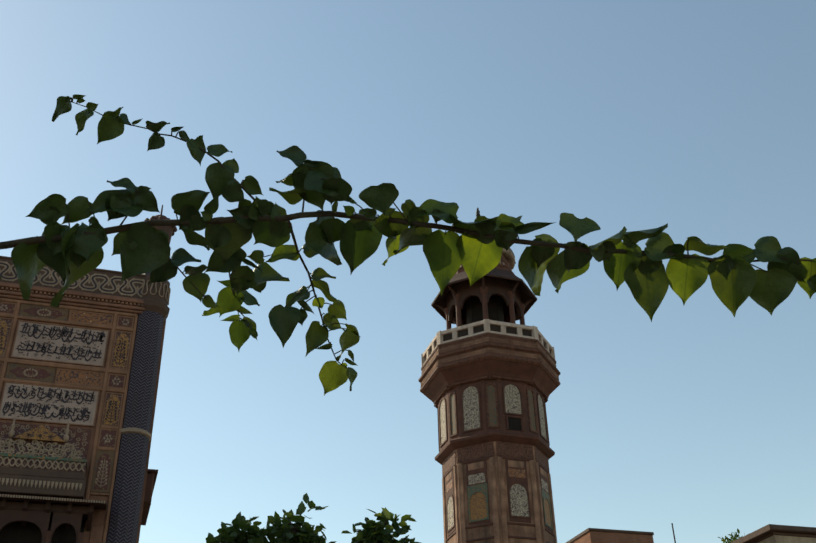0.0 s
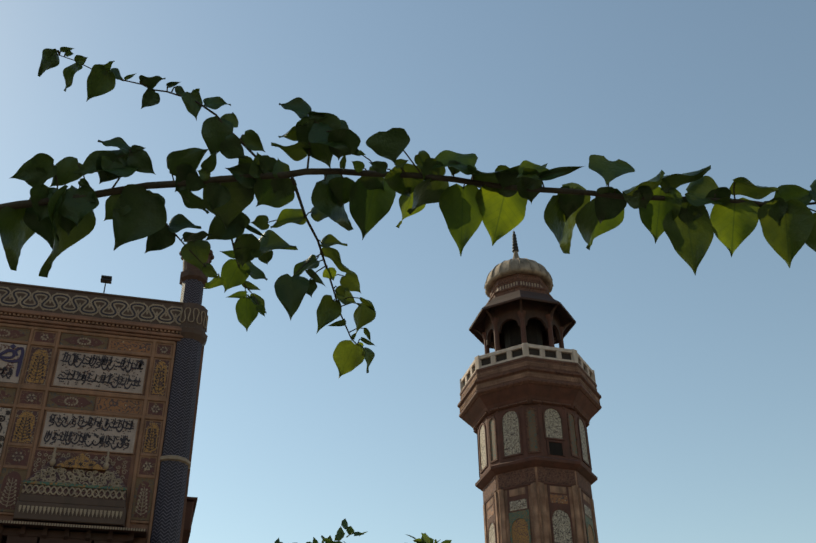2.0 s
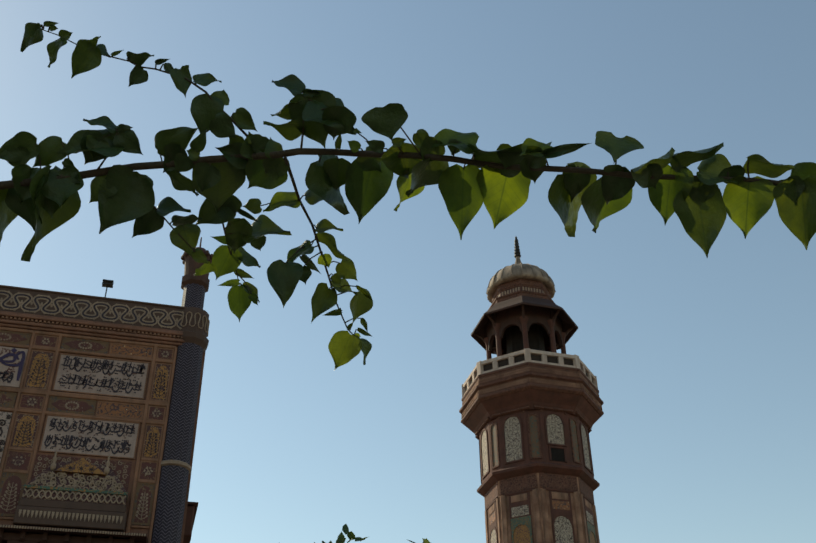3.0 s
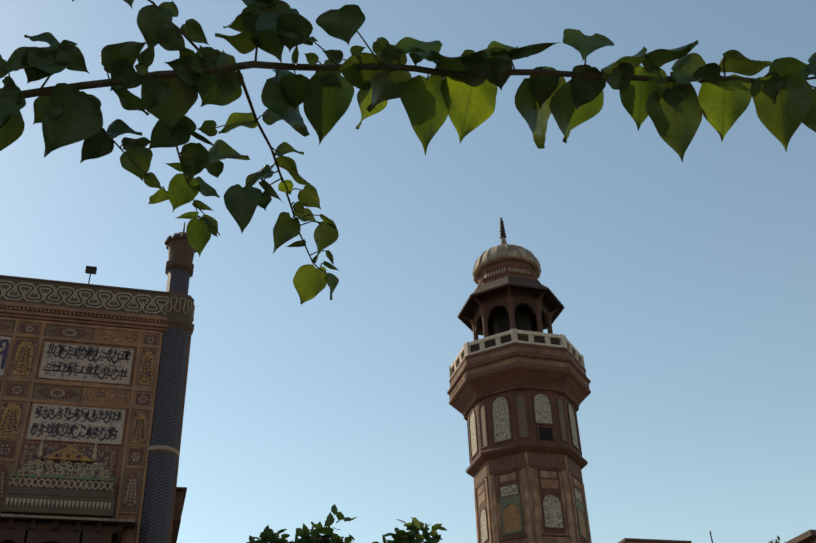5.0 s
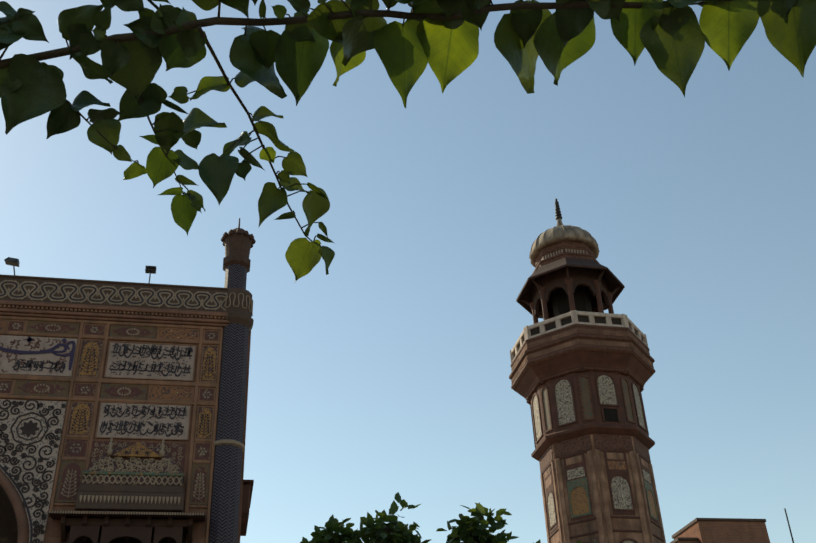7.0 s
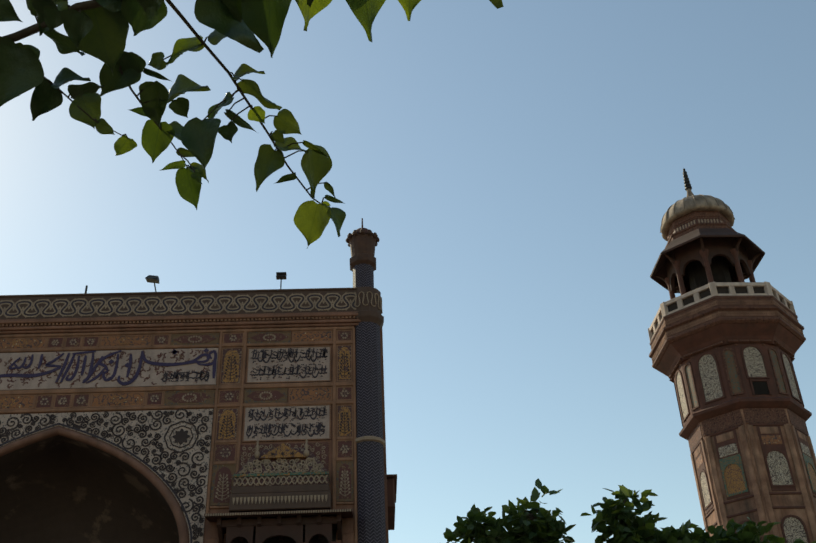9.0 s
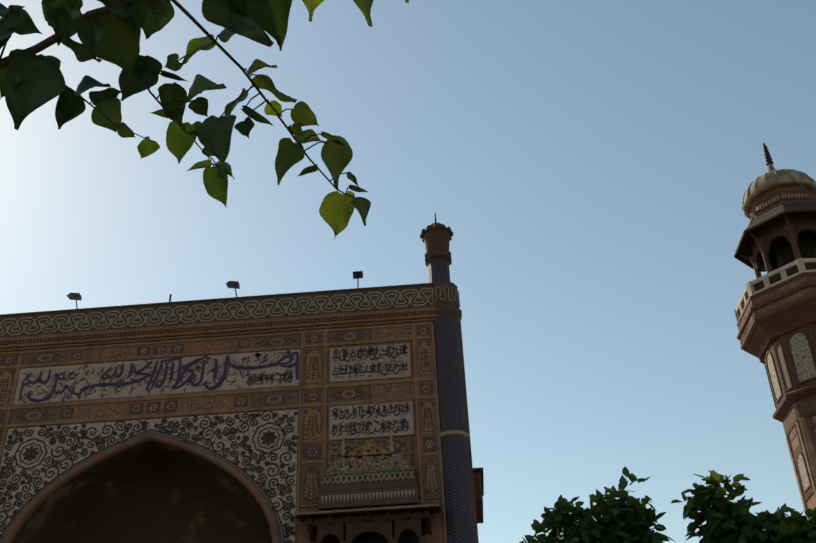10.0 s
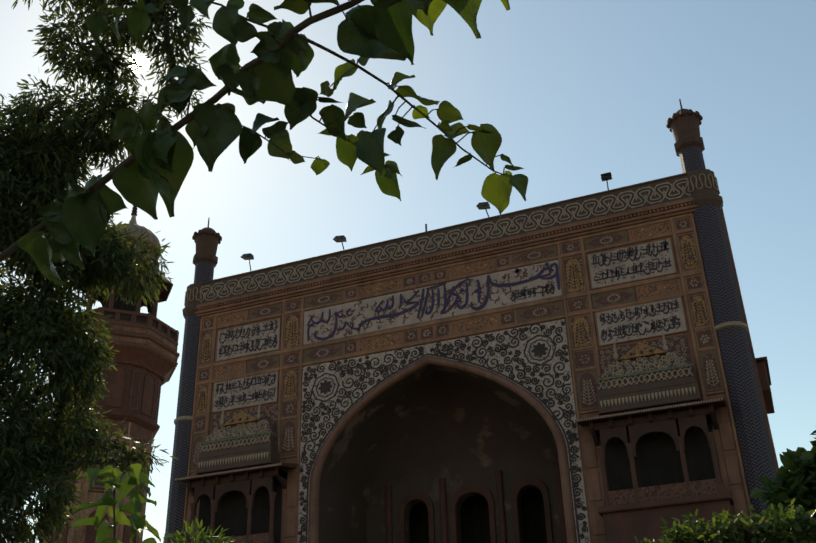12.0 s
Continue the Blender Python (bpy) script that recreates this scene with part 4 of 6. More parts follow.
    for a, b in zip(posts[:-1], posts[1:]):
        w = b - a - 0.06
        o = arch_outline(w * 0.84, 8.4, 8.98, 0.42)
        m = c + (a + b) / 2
        part("balcony_arch", Soup().plate([(m - w / 2, 8.4), (m - w / 2, 9.25), (m + w / 2, 9.25), (m + w / 2, 8.4)] + [(m + x, z) for x, z in reversed(o)], -0.50, -0.40), M_EAVE_SHADE, bal)
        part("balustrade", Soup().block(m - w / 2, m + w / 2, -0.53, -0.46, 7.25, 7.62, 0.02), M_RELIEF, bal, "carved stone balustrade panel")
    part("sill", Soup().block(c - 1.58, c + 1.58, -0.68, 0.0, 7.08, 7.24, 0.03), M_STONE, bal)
    part("lintel", Soup().block(c - 1.55, c + 1.55, -0.52, 0.0, 9.22, 9.42, 0.02), M_EAVE_SHADE, bal)
    # flat near-black sheet in place of a shaded room
    part("dark_room", Soup().block(c - 1.4, c + 1.4, -0.06, -0.02, 7.2, 9.25), M_DEPTH_SHADE, bal, "near-black sheet standing in for the shade behind the balcony")
    for k, (x0, x1) in enumerate(((4.22, 4.55), (7.66, 7.98))):
        for z in (8.75, 7.9, 7.05):
            part("wall_panel", Soup().block(min(s * x0, s * x1), max(s * x0, s * x1), -0.03, 0.02, z - 0.36, z + 0.36, 0.02), M_PLASTER, gate)
# side oriels on the flanks of the gatehouse
for s in (-1, 1):
    so = Soup().block(min(s * 8.4, s * 9.08), max(s * 8.4, s * 9.08), 1.2, 3.2, 10.15, 11.0, 0.04)
    ori = part("side_oriel", so, M_STONE, gate, "dark box oriel on the side wall")
    part("oriel_eave", Soup().block(min(s * 8.4, s * 9.16), max(s * 8.4, s * 9.16), 1.1, 3.3, 11.0, 11.07, 0.02), M_STONE, ori)

# ---- floodlights on the parapet ----
def floodlight(u, z, big):
    f = thing("floodlight", "small dark floodlight on a thin pole above the parapet" if not big else "black box floodlight on a short pole above the parapet", "lamp", "parapet floodlights", at=(CX + u, FY + 0.05, 16.4))
    part("pole", Soup().tube([(0.16 if big else 0, 0, 0), (0.04 if big else 0, 0, z)], 0.02, 0.018, 6), M_IRON, f)
    part("foot", Soup().block(0.1 if big else -0.06, 0.22 if big else 0.06, -0.06, 0.06, 0.0, 0.05, 0.01), M_IRON, f)
    if big:
        h = Soup().rings([[(-0.20, -0.20, z + 0.05), (0.17, -0.20, z - 0.02), (0.17, 0.10, z + 0.02), (-0.20, 0.10, z + 0.08)], [(-0.12, -0.12, z + 0.20), (0.16, -0.12, z + 0.16), (0.16, 0.06, z + 0.16), (-0.12, 0.06, z + 0.20)]])
        head = part("head", h, M_IRON, f, "black lamp housing")
        part("glass", Soup().block(-0.12, 0.12, -0.21, -0.19, z + 0.02, z + 0.08), M_LENS, head)
    else:
        for d in (0.0, 0.11):
            part("head", Soup().block(-0.15, 0.15, -0.09, 0.09, z + d, z + d + 0.05, 0.01), M_IRON, f, "flat lamp head")


floodlight(-6.4, 0.62, True)
floodlight(-2.91, 0.48, True)
floodlight(2.03, 0.48, True)
floodlight(5.85, 0.55, False)
rod = thing("rod", "short dark rod standing on the parapet", "rod", at=(CX + 0.085, FY + 0.05, 16.4))
part("pole", Soup().tube([(0, 0, 0), (0, 0, 0.42)], 0.03, 0.03, 6), M_IRON, rod)

# ---- minarets ----
def face_pose(k, dist):
    """Pose of a part set on face k of an octagon: its x runs along the face, its -y points outwards."""
    a = radians(45 * k)
    n = Vector((math.cos(a), math.sin(a), 0))
    x = Vector((-n.y, n.x, 0))
    return Matrix(((x.x, -n.x, 0, n.x * dist), (x.y, -n.y, 0, n.y * dist), (0, 0, 1, 0), (0, 0, 0, 1)))


def corner_pose(k, dist):
    return Matrix.Rotation(radians(22.5), 4, "Z") @ face_pose(k, dist)


def minaret():
    mn = thing("minaret", "octagonal sandstone minaret with mosaic panels and a domed pavilion", "minaret", "minarets of the mosque")
    cos8 = math.cos(radians(22.5))
    R1 = 2.58
    part("shaft", Soup().lathe([(R1 + 0.1, 0.0), (R1 + 0.1, 8.0), (R1, 8.1), (R1, 18.15)]), M_SHAFT, mn, "buff plastered octagonal shaft")
    ap = R1 * cos8
    frieze = mesh_of("frieze", Soup().block(-0.93, 0.93, -0.03, 0.02, 17.30, 18.05, 0.02), M_RELIEF)
    side = mesh_of("pilaster", Soup().block(-0.13, 0.13, -0.06, 0.03, 8.2, 17.25, 0.03), M_SHAFT)
    bar = mesh_of("crossbar", Soup().block(-0.80, 0.80, -0.045, 0.02, -0.05, 0.05, 0.02), M_STONE)

    def arched(w, z0, z1, mat, frame_mat, name="arched_panel"):
        o = arch_outline(w, z0, z1, w * 0.62)
        big = arch_outline(w + 0.16, z0 - 0.08, z1 + 0.09, w * 0.66)
        p = mesh_of(name, Soup().plate(o, -0.012, 0.03), mat)
        f = mesh_of("panel_frame", Soup().rings([[(x, -0.05, z) for x, z in big], [(x, -0.05, z) for x, z in o], [(x, 0.02, z) for x, z in o]], True, False).rings([[(x, 0.03, z) for x, z in big], [(x, -0.05, z) for x, z in big]], True, False), frame_mat)
        return p, f

    low_white, low_frame = arched(0.86, 14.55, 16.05, M_WHITEFLOWER, M_STONE)
    low_gold, gold_frame = arched(0.80, 14.5, 15.75, M_BRIGHT, M_TEAL)
    low2, low2f = arched(0.86, 11.2, 13.2, M_WHITEFLOWER, M_STONE)
    sq = mesh_of("tile_panel", Soup().block(-0.42, 0.42, -0.03, 0.02, 16.35, 16.75, 0.01), M_OCHRE)
    sqw = mesh_of("tile_panel", Soup().block(-0.42, 0.42, -0.03, 0.02, 16.15, 16.6, 0.01), M_WHITEFLOWER)
    sqb = mesh_of("plaster_panel", Soup().block(-0.40, 0.40, -0.035, 0.02, 16.82, 17.15, 0.02), M_SHAFT)
    back = mesh_of("panel_ground", Soup().block(-0.52, 0.52, -0.02, 0.02, 14.3, 17.2, 0.01), M_STONE)
    tealback = mesh_of("panel_ground", Soup().block(-0.50, 0.50, -0.021, 0.02, 14.4, 16.1, 0.01), M_TEAL)
    for k in range(8):
        fp = face_pose(k, ap)
        part("frieze", frieze, None, mn, at=fp)
        for x in (-0.80, 0.80):
            part("pilaster", side, None, mn, at=fp @ pose(x, 0, 0))
        for z in (17.25, 14.2, 13.6):
            part("crossbar", bar, None, mn, at=fp @ pose(0, 0, z))
        part("panel_ground", back, None, mn, at=fp)
        if k % 2:
            part("panel_ground", tealback, None, mn, at=fp)
            g = part("arched_panel", low_gold, None, mn, "yellow and teal mosaic arch panel", at=fp @ pose(0, -0.012, 0))
            part("panel_frame", gold_frame, None, mn, at=fp)
            part("tile_panel", sqw, None, mn, at=fp)
        else:
            part("arched_panel", low_white, None, mn, "white floral mosaic arch panel", at=fp @ pose(0, -0.014, 0))
            part("panel_frame", low_frame, None, mn, at=fp)
            part("tile_panel", sq, None, mn, at=fp)
        part("plaster_panel", sqb, None, mn, at=fp)
        part("arched_panel", low2, None, mn, at=fp)
        part("panel_frame", low2f, None, mn, at=fp)
    part("belt", Soup().lathe([(2.58, 18.0), (2.70, 18.06), (2.92, 18.22), (2.94, 18.34), (2.80, 18.46), (2.7, 18.5)]), M_STONE, mn, "projecting stone belt course")
    # chamfered upper shaft
    R2 = 2.80
    ap2, h = R2 * cos8, 0.69
    loop = []
    for k in range(8):
        m = face_pose(k, ap2)
        loop += [m @ Vector((-h, 0, 0)), m @ Vector((h, 0, 0))]
    part("upper_shaft", Soup().rings([[(p.x, p.y, 18.3) for p in loop], [(p.x, p.y, 21.25) for p in loop]]), M_STONE, mn, "red sandstone upper shaft with bevelled corners")
    cdist = (Vector((loop[1].x + loop[2].x, loop[1].y + loop[2].y)) / 2).length
    up, upf = arched(0.84, 18.72, 20.95, M_WHITEFLOWER, M_STONE)
    short, shortf = arched(0.84, 19.42, 20.95, M_WHITEFLOWER, M_STONE)
    teal, tealf = arched(0.36, 18.72, 20.85, M_NARROW, M_RELIEF)
    knob = mesh_of("boss", Soup().lathe([(0.0, -0.05), (0.07, -0.03), (0.08, 0.0), (0.05, 0.03)], 8, 0), M_RELIEF)
    for k in range(8):
        fp = face_pose(k, ap2)
        door = k == 6
        part("arched_panel", short if door else up, None, mn, "white floral mosaic arch panel", at=fp)
        part("panel_frame", shortf if door else upf, None, mn, at=fp)
        if door:
            # the shade of the opening is a near-black block on the face
            part("door_opening", Soup().block(-0.33, 0.33, -0.02, 0.1, 18.58, 19.2), M_DEPTH_SHADE, mn, "small opening with its shade as a near-black block", at=fp)
            part("door_frame", Soup().block(-0.42, -0.33, -0.06, 0.05, 18.55, 19.28, 0.01).block(0.33, 0.42, -0.06, 0.05, 18.55, 19.28, 0.01).block(-0.42, 0.42, -0.06, 0.05, 19.2, 19.29, 0.01), M_STONE, mn, at=fp)
        part("arched_panel", teal, None, mn, "slender teal mosaic panel", at=corner_pose(k, cdist))
        part("panel_frame", tealf, None, mn, at=corner_pose(k, cdist))
        for x in (-0.62, 0.62):
            part("boss", knob, None, mn, at=fp @ pose(x, 0.0, 21.06, 90))
    # cove, cornice, balcony
    part("cove", Soup().lathe([(2.82, 21.1), (2.86, 21.2), (3.0, 21.42), (3.26, 21.68), (3.48, 21.92)]), M_STONE, mn, "flaring cove under the balcony")
    cell = Soup().plate(arch_outline(0.46, 21.15, 21.66, 0.3), -0.03, 0.05)
    niche = mesh_of("cove_niche", cell, M_RELIEF)
    for k in range(8):
        for x in (-0.75, -0.25, 0.25, 0.75):
            part("cove_niche", niche, None, mn, at=face_pose(k, 2.73) @ pose(x, 0, 0) @ Matrix.Translation((0, 0, 21.1)) @ Matrix.Rotation(radians(-28), 4, "X") @ Matrix.Translation((0, 0, -21.1)))
    part("cornice", Soup().lathe([(3.46, 21.85), (3.58, 21.95), (3.58, 22.05), (3.52, 22.1), (3.52, 22.45), (3.64, 22.52), (3.64, 22.62), (3.46, 22.7), (3.46, 23.12), (3.50, 23.16), (3.50, 23.26), (2.0, 23.27)]), M_RELIEF, mn, "carved balcony cornice in red stone")
    for zz, r in ((22.28, 3.52), (22.9, 3.46)):
        rel = Soup()
        w = 2 * r * math.sin(radians(22.5))
        for i in range(13):
            x = -w / 2 + w * (i + 0.5) / 13
            d = w / 26
            rel.ribbon([(x - d, zz - 0.12), (x, zz + 0.12), (x + d, zz - 0.12)], 0.04, -0.018, 0.03).ribbon([(x - d, zz + 0.12), (x, zz - 0.12), (x + d, zz + 0.12)], 0.04, -0.018, 0.03)
        me = mesh_of("lattice_band", rel, M_SHAFT)
        for k in range(8):
            part("lattice_band", me, None, mn, at=face_pose(k, r * cos8))
    # railing
    R3 = 3.40
    w = 2 * R3 * math.sin(radians(22.5))
    rail = mesh_of("handrail", Soup().block(-w / 2, w / 2, -0.04, 0.14, 23.82, 24.02, 0.02), M_MARBLE)
    kerb = mesh_of("rail_base", Soup().block(-w / 2, w / 2, -0.03, 0.13, 23.24, 23.42, 0.02), M_MARBLE)
    # the railing recesses get their shade from this dark slab colour
    slab = mesh_of("rail_panel", Soup().block(-w / 2 + 0.1, w / 2 - 0.1, 0.075, 0.12, 23.40, 23.84), M_SHADE_STONE)
    post = mesh_of("rail_post", Soup().block(-0.13, 0.13, -0.035, 0.135, 23.40, 23.82, 0.015), M_MARBLE)
    corner = mesh_of("corner_post", Soup().block(-0.15, 0.15, -0.07, 0.16, 23.26, 24.03, 0.02), M_MARBLE)
    for k in range(8):
        fp = face_pose(k, R3 * cos8)
        part("handrail", rail, None, mn, "weathered white handrail", at=fp)
        part("rail_base", kerb, None, mn, at=fp)
        part("rail_panel", slab, None, mn, "recessed stone panel darkened for shade", at=fp)
        for x in (-w / 6, w / 6):
            part("rail_post", post, None, mn, at=fp @ pose(x, 0, 0))
        part("corner_post", corner, None, mn, at=corner_pose(k, R3 - 0.02))
    # pavilion
    R4 = 1.95
    part("pavilion_floor", Soup().lathe([(2.2, 23.2), (2.2, 23.5)]), M_STONE, mn)
    # added core, coloured near-black so the pavilion looks shaded inside
    part("pavilion_core", Soup().lathe([(1.0, 23.3), (1.0, 27.45)]), M_DEPTH_SHADE, mn, "near-black core added for the shade inside the pavilion")
    col = mesh_of("pavilion_column", Soup().lathe([(0.20, 23.4), (0.20, 23.7), (0.14, 23.8), (0.13, 26.3), (0.2, 26.5), (0.24, 26.7)], 8), M_STONE)
    w4 = 2 * R4 * math.sin(radians(22.5))
    o = arch_outline(w4 * 0.74, 25.4, 26.5, 0.7)
    # arches, struts and eave carry the pavilion's shade in their darker colour
    lin = mesh_of("pavilion_arch", Soup().plate([(-w4 / 2, 25.8), (-w4 / 2, 27.75), (w4 / 2, 27.75), (w4 / 2, 25.8)] + [(x, z) for x, z in reversed(o) if z > 25.8], -0.06, 0.12), M_EAVE_SHADE)
    for k in range(8):
        part("pavilion_column", col, None, mn, "red stone column", at=Matrix.Translation((R4 * math.cos(radians(22.5 + 45 * k)), R4 * math.sin(radians(22.5 + 45 * k)), 0)))
        part("pavilion_arch", lin, None, mn, at=face_pose(k, R4 * cos8))
        a = radians(22.5 + 45 * k)
        part("strut", Soup().tube([(1.95 * math.cos(a), 1.95 * math.sin(a), 26.4), (2.3 * math.cos(a), 2.3 * math.sin(a), 26.85), (2.62 * math.cos(a), 2.62 * math.sin(a), 27.08)], 0.09, 0.06, 5), M_EAVE_SHADE, mn)
    part("eave", Soup().lathe([(1.7, 27.8), (1.9, 27.72), (2.78, 26.98), (2.85, 26.98), (2.86, 27.08), (2.4, 27.55), (1.98, 28.05), (1.8, 28.1)], cap=False), M_EAVE_SHADE, mn, "steep overhanging stone eave with its shade in the colour")
    # ceiling shade is put into its dark colour
    part("pavilion_ceiling", Soup().lathe([(1.95, 27.4), (1.95, 27.5)]), M_SHADE_STONE, mn)
    part("drum", Soup().lathe([(1.98, 27.8), (1.98, 28.0), (1.86, 28.05), (1.86, 28.3), (1.92, 28.36), (1.92, 28.44), (1.6, 28.54)]), M_RELIEF, mn, "octagonal drum with carved frieze")
    # dome
    RD = 1.58
    part("dome_band", Soup().lathe([(RD, 28.40), (RD, 28.62), (RD - 0.03, 28.64), (RD - 0.03, 28.92), (RD, 28.94), (RD, 29.02), (RD + 0.03, 29.04), (RD + 0.03, 29.45)]), M_RELIEF, mn, "carved octagonal band under the dome")
    wd = 2 * RD * math.sin(radians(22.5))
    teeth = mesh_of("dome_tooth", Soup().block(-0.035, 0.035, -0.03, 0.03, 28.65, 28.90, 0.01), M_LINE)
    blue = mesh_of("dome_tile", Soup().block(-wd / 2 + 0.04, wd / 2 - 0.04, -0.012, 0.03, 28.65, 28.91, 0.004), M_BLUETILE)
    for k in range(8):
        fp = face_pose(k, (RD - 0.03) * cos8)
        part("dome_tile", blue, None, mn, "dark blue tile strip", at=fp)
        for q in range(7):
            part("dome_tooth", teeth, None, mn, at=fp @ pose(wd * (q - 3) / 7.6, 0, 0))
    dome = [(1.50, 29.40), (1.70, 29.36), (1.84, 29.40), (1.88, 29.5)]
    for i in range(1, 15):
        a = radians(4 + 82 * i / 14)
        dome.append((1.82 * math.cos(a) + 0.03, 29.5 + 1.48 * math.sin(a)))
    dome += [(0.26, 31.0), (0.24, 31.1)]
    part("dome", Soup().lathe(dome, 64, 0, flute=0.03), M_DOME, mn, "weathered ribbed pale plaster dome", smooth=True)
    rib = [(r + 0.012, z) for r, z in dome[3:-1]]
    rib_mesh = mesh_of("dome_rib", Soup().tube([(r, 0, z) for r, z in rib], 0.026, 0.014, 5), M_DOME)
    for q in range(20):
        part("dome_rib", rib_mesh, None, mn, at=Matrix.Rotation(math.tau * q / 20, 4, "Z"))
    part("dome_neck", Soup().lathe([(0.46, 30.92), (0.32, 31.12), (0.16, 31.6), (0.10, 31.95)], 16, 0), M_DOME, mn)
    fin = []
    for i in range(6):
        z = 31.9 + i * 0.21
        fin += [(0.10, z), (0.19 - 0.015 * i, z + 0.06), (0.19 - 0.015 * i, z + 0.13), (0.09, z + 0.19)]
    fin += [(0.05, 33.2), (0.07, 33.26), (0.06, 33.32), (0.02, 33.36), (0.0, 33.45)]
    part("finial", Soup().lathe(fin, 12, 0), M_IRON, mn, "dark beaded metal finial")
    return mn


right = minaret()
right.location = (17.6, 39.5, 0)
left = copy_thing(right, pose(-32.85, 39.5, 0))
# the other tower's shade is put into darker railing and arched panel colours
tagged(left, "sandstone minaret behind a shade tree, railing and panels darkened for shade")
for o in left.children:
    shade_mat = M_STONE if o.name.split(".")[0] in ("handrail", "rail_base", "rail_post", "corner_post") else M_STONE if o.name.startswith("arched_panel") else None
    if shade_mat:
        o.material_slots[0].link = "OBJECT"
        o.material_slots[0].material = shade_mat
# the old tower leans a little
right.location.x = 17.04
right.rotation_euler = (0, radians(1.1), 0)

# ---- houses behind ----
def block_house(name, label, x0, x1, y0, y1, z, mat, cap):
    h = thing(name, label, "building", at=((x0 + x1) / 2, (y0 + y1) / 2, 0))
    a, b = (x1 - x0) / 2, (y1 - y0) / 2
    part("wall", Soup().block(-a, a, -b, b, 0.0, z, 0.02), mat, h)
    part("parapet", Soup().block(-a - 0.06, a + 0.06, -b - 0.06, b + 0.06, z, z + 0.14, 0.03), cap, h)
    return h


block_house("brick_stair_tower", "red brick stair tower with a dark coping", 23.0, 26.6, 41.2, 44.0, 15.45, M_BRICK, M_BAND)
block_house("brick_annex", "lower step of red brick beside the stair tower", 22.0, 23.0, 41.6, 44.0, 14.6, M_BRICK, M_BAND)
house = block_house("plastered_house", "buff plastered house with a flat roof", 30.2, 38.0, 36.5, 44.0, 14.3, M_ROOF, M_BAND)
part("roof_slab", Soup().block(-4.3, 4.2, -4.1, 4.0, 14.44, 14.7, 0.04), M_BAND, house)
shed = thing("sheet_shelter", "teal painted sheet shelter on thin posts", "shelter", at=(20.2, 37.0, 0))
part("roof", Soup().rings([[(-1.6, -1.2, 12.4), (1.9, -1.2, 12.4), (1.9, -1.2, 12.5), (-1.6, -1.2, 12.5)], [(-1.6, 1.4, 13.0), (1.9, 1.4, 13.0), (1.9, 1.4, 13.1), (-1.6, 1.4, 13.1)]]), M_TEALPAINT, shed)
for x, y in ((-1.5, -1.1), (1.8, -1.1), (-1.5, 1.3), (1.8, 1.3)):
    part("post", Soup().tube([(x, y, 0), (x, y, 12.5)], 0.06, 0.06, 6), M_IRON, shed)
mast = thing("mast", "thin dark mast behind the roofs", "mast", at=(27.2, 40.5, 0))
part("pole", Soup().tube([(0, 0, 0), (0.05, 0, 9), (0.2, 0, 15.9)], 0.06, 0.035, 6), M_IRON, mast)


# ---- trees ----
def leaf_cloud(name, clumps, count, length, width, droop, material, parent, seed, tufts=14, flat=0.3, spread=1.1):
    """Many small leaves in tufts spread through clumps (x, y, z, radius); all joined in one mesh."""
    r = np.random.default_rng(seed)
    c = np.array(clumps, float)
    vol = c[:, 3] ** 2.2
    pick = r.choice(len(c), count // tufts, p=vol / vol.sum())
    d = r.normal(size=(len(pick), 3))
    d /= np.linalg.norm(d, axis=1, keepdims=True)
    rad = c[pick, 3] * r.uniform(0.25, 1.0, len(pick)) ** 0.55
    core = c[pick, :3] + d * rad[:, None] * [1, 1, 0.85]
    n = len(core) * tufts
    base = np.repeat(core, tufts, 0)
    out = np.repeat(d, tufts, 0)
    way = out * 0.5 + r.normal(size=(n, 3)) * 0.75
    way[:, 2] -= droop
    way /= np.linalg.norm(way, axis=1, keepdims=True)
    base = base + way * length * r.uniform(0.0, spread, (n, 1)) + r.normal(size=(n, 3)) * length * 0.32 * spread
    side = np.cross(way, r.normal(size=(n, 3)) * (1 - flat) + np.array([0, 0, 1.0]))
    side /= np.linalg.norm(side, axis=1, keepdims=True) + 1e-9
    up = np.cross(side, way)
    L = length * r.uniform(0.6, 1.25, (n, 1))
    Wd = width * r.uniform(0.7, 1.2, (n, 1))
    bend = L * r.uniform(-0.1, 0.25, (n, 1))
    tip = base + way * L - np.array([0, 0, 1.0]) * bend
    pts = np.stack([base, base + way * L * 0.3 + side * Wd * 0.5 + up * Wd * 0.12, base + way * L * 0.68 + side * Wd * 0.42 + up * Wd * 0.1 - [0, 0, 0.35] * bend,
                    tip, base + way * L * 0.68 - side * Wd * 0.42 + up * Wd * 0.1 - [0, 0, 0.35] * bend, base + way * L * 0.3 - side * Wd * 0.5 + up * Wd * 0.12], 1).reshape(-1, 3)
    k = np.arange(n)[:, None] * 6
    faces = np.concatenate([k + [0, 1, 2, 3], k + [0, 3, 4, 5]])
    me = bpy.data.meshes.new(name)
    me.from_pydata(pts.tolist(), [], faces.tolist())
    me.materials.append(material)
    ob = part(name, me, None, parent)
    return tagged(ob, kind="stuff"), core


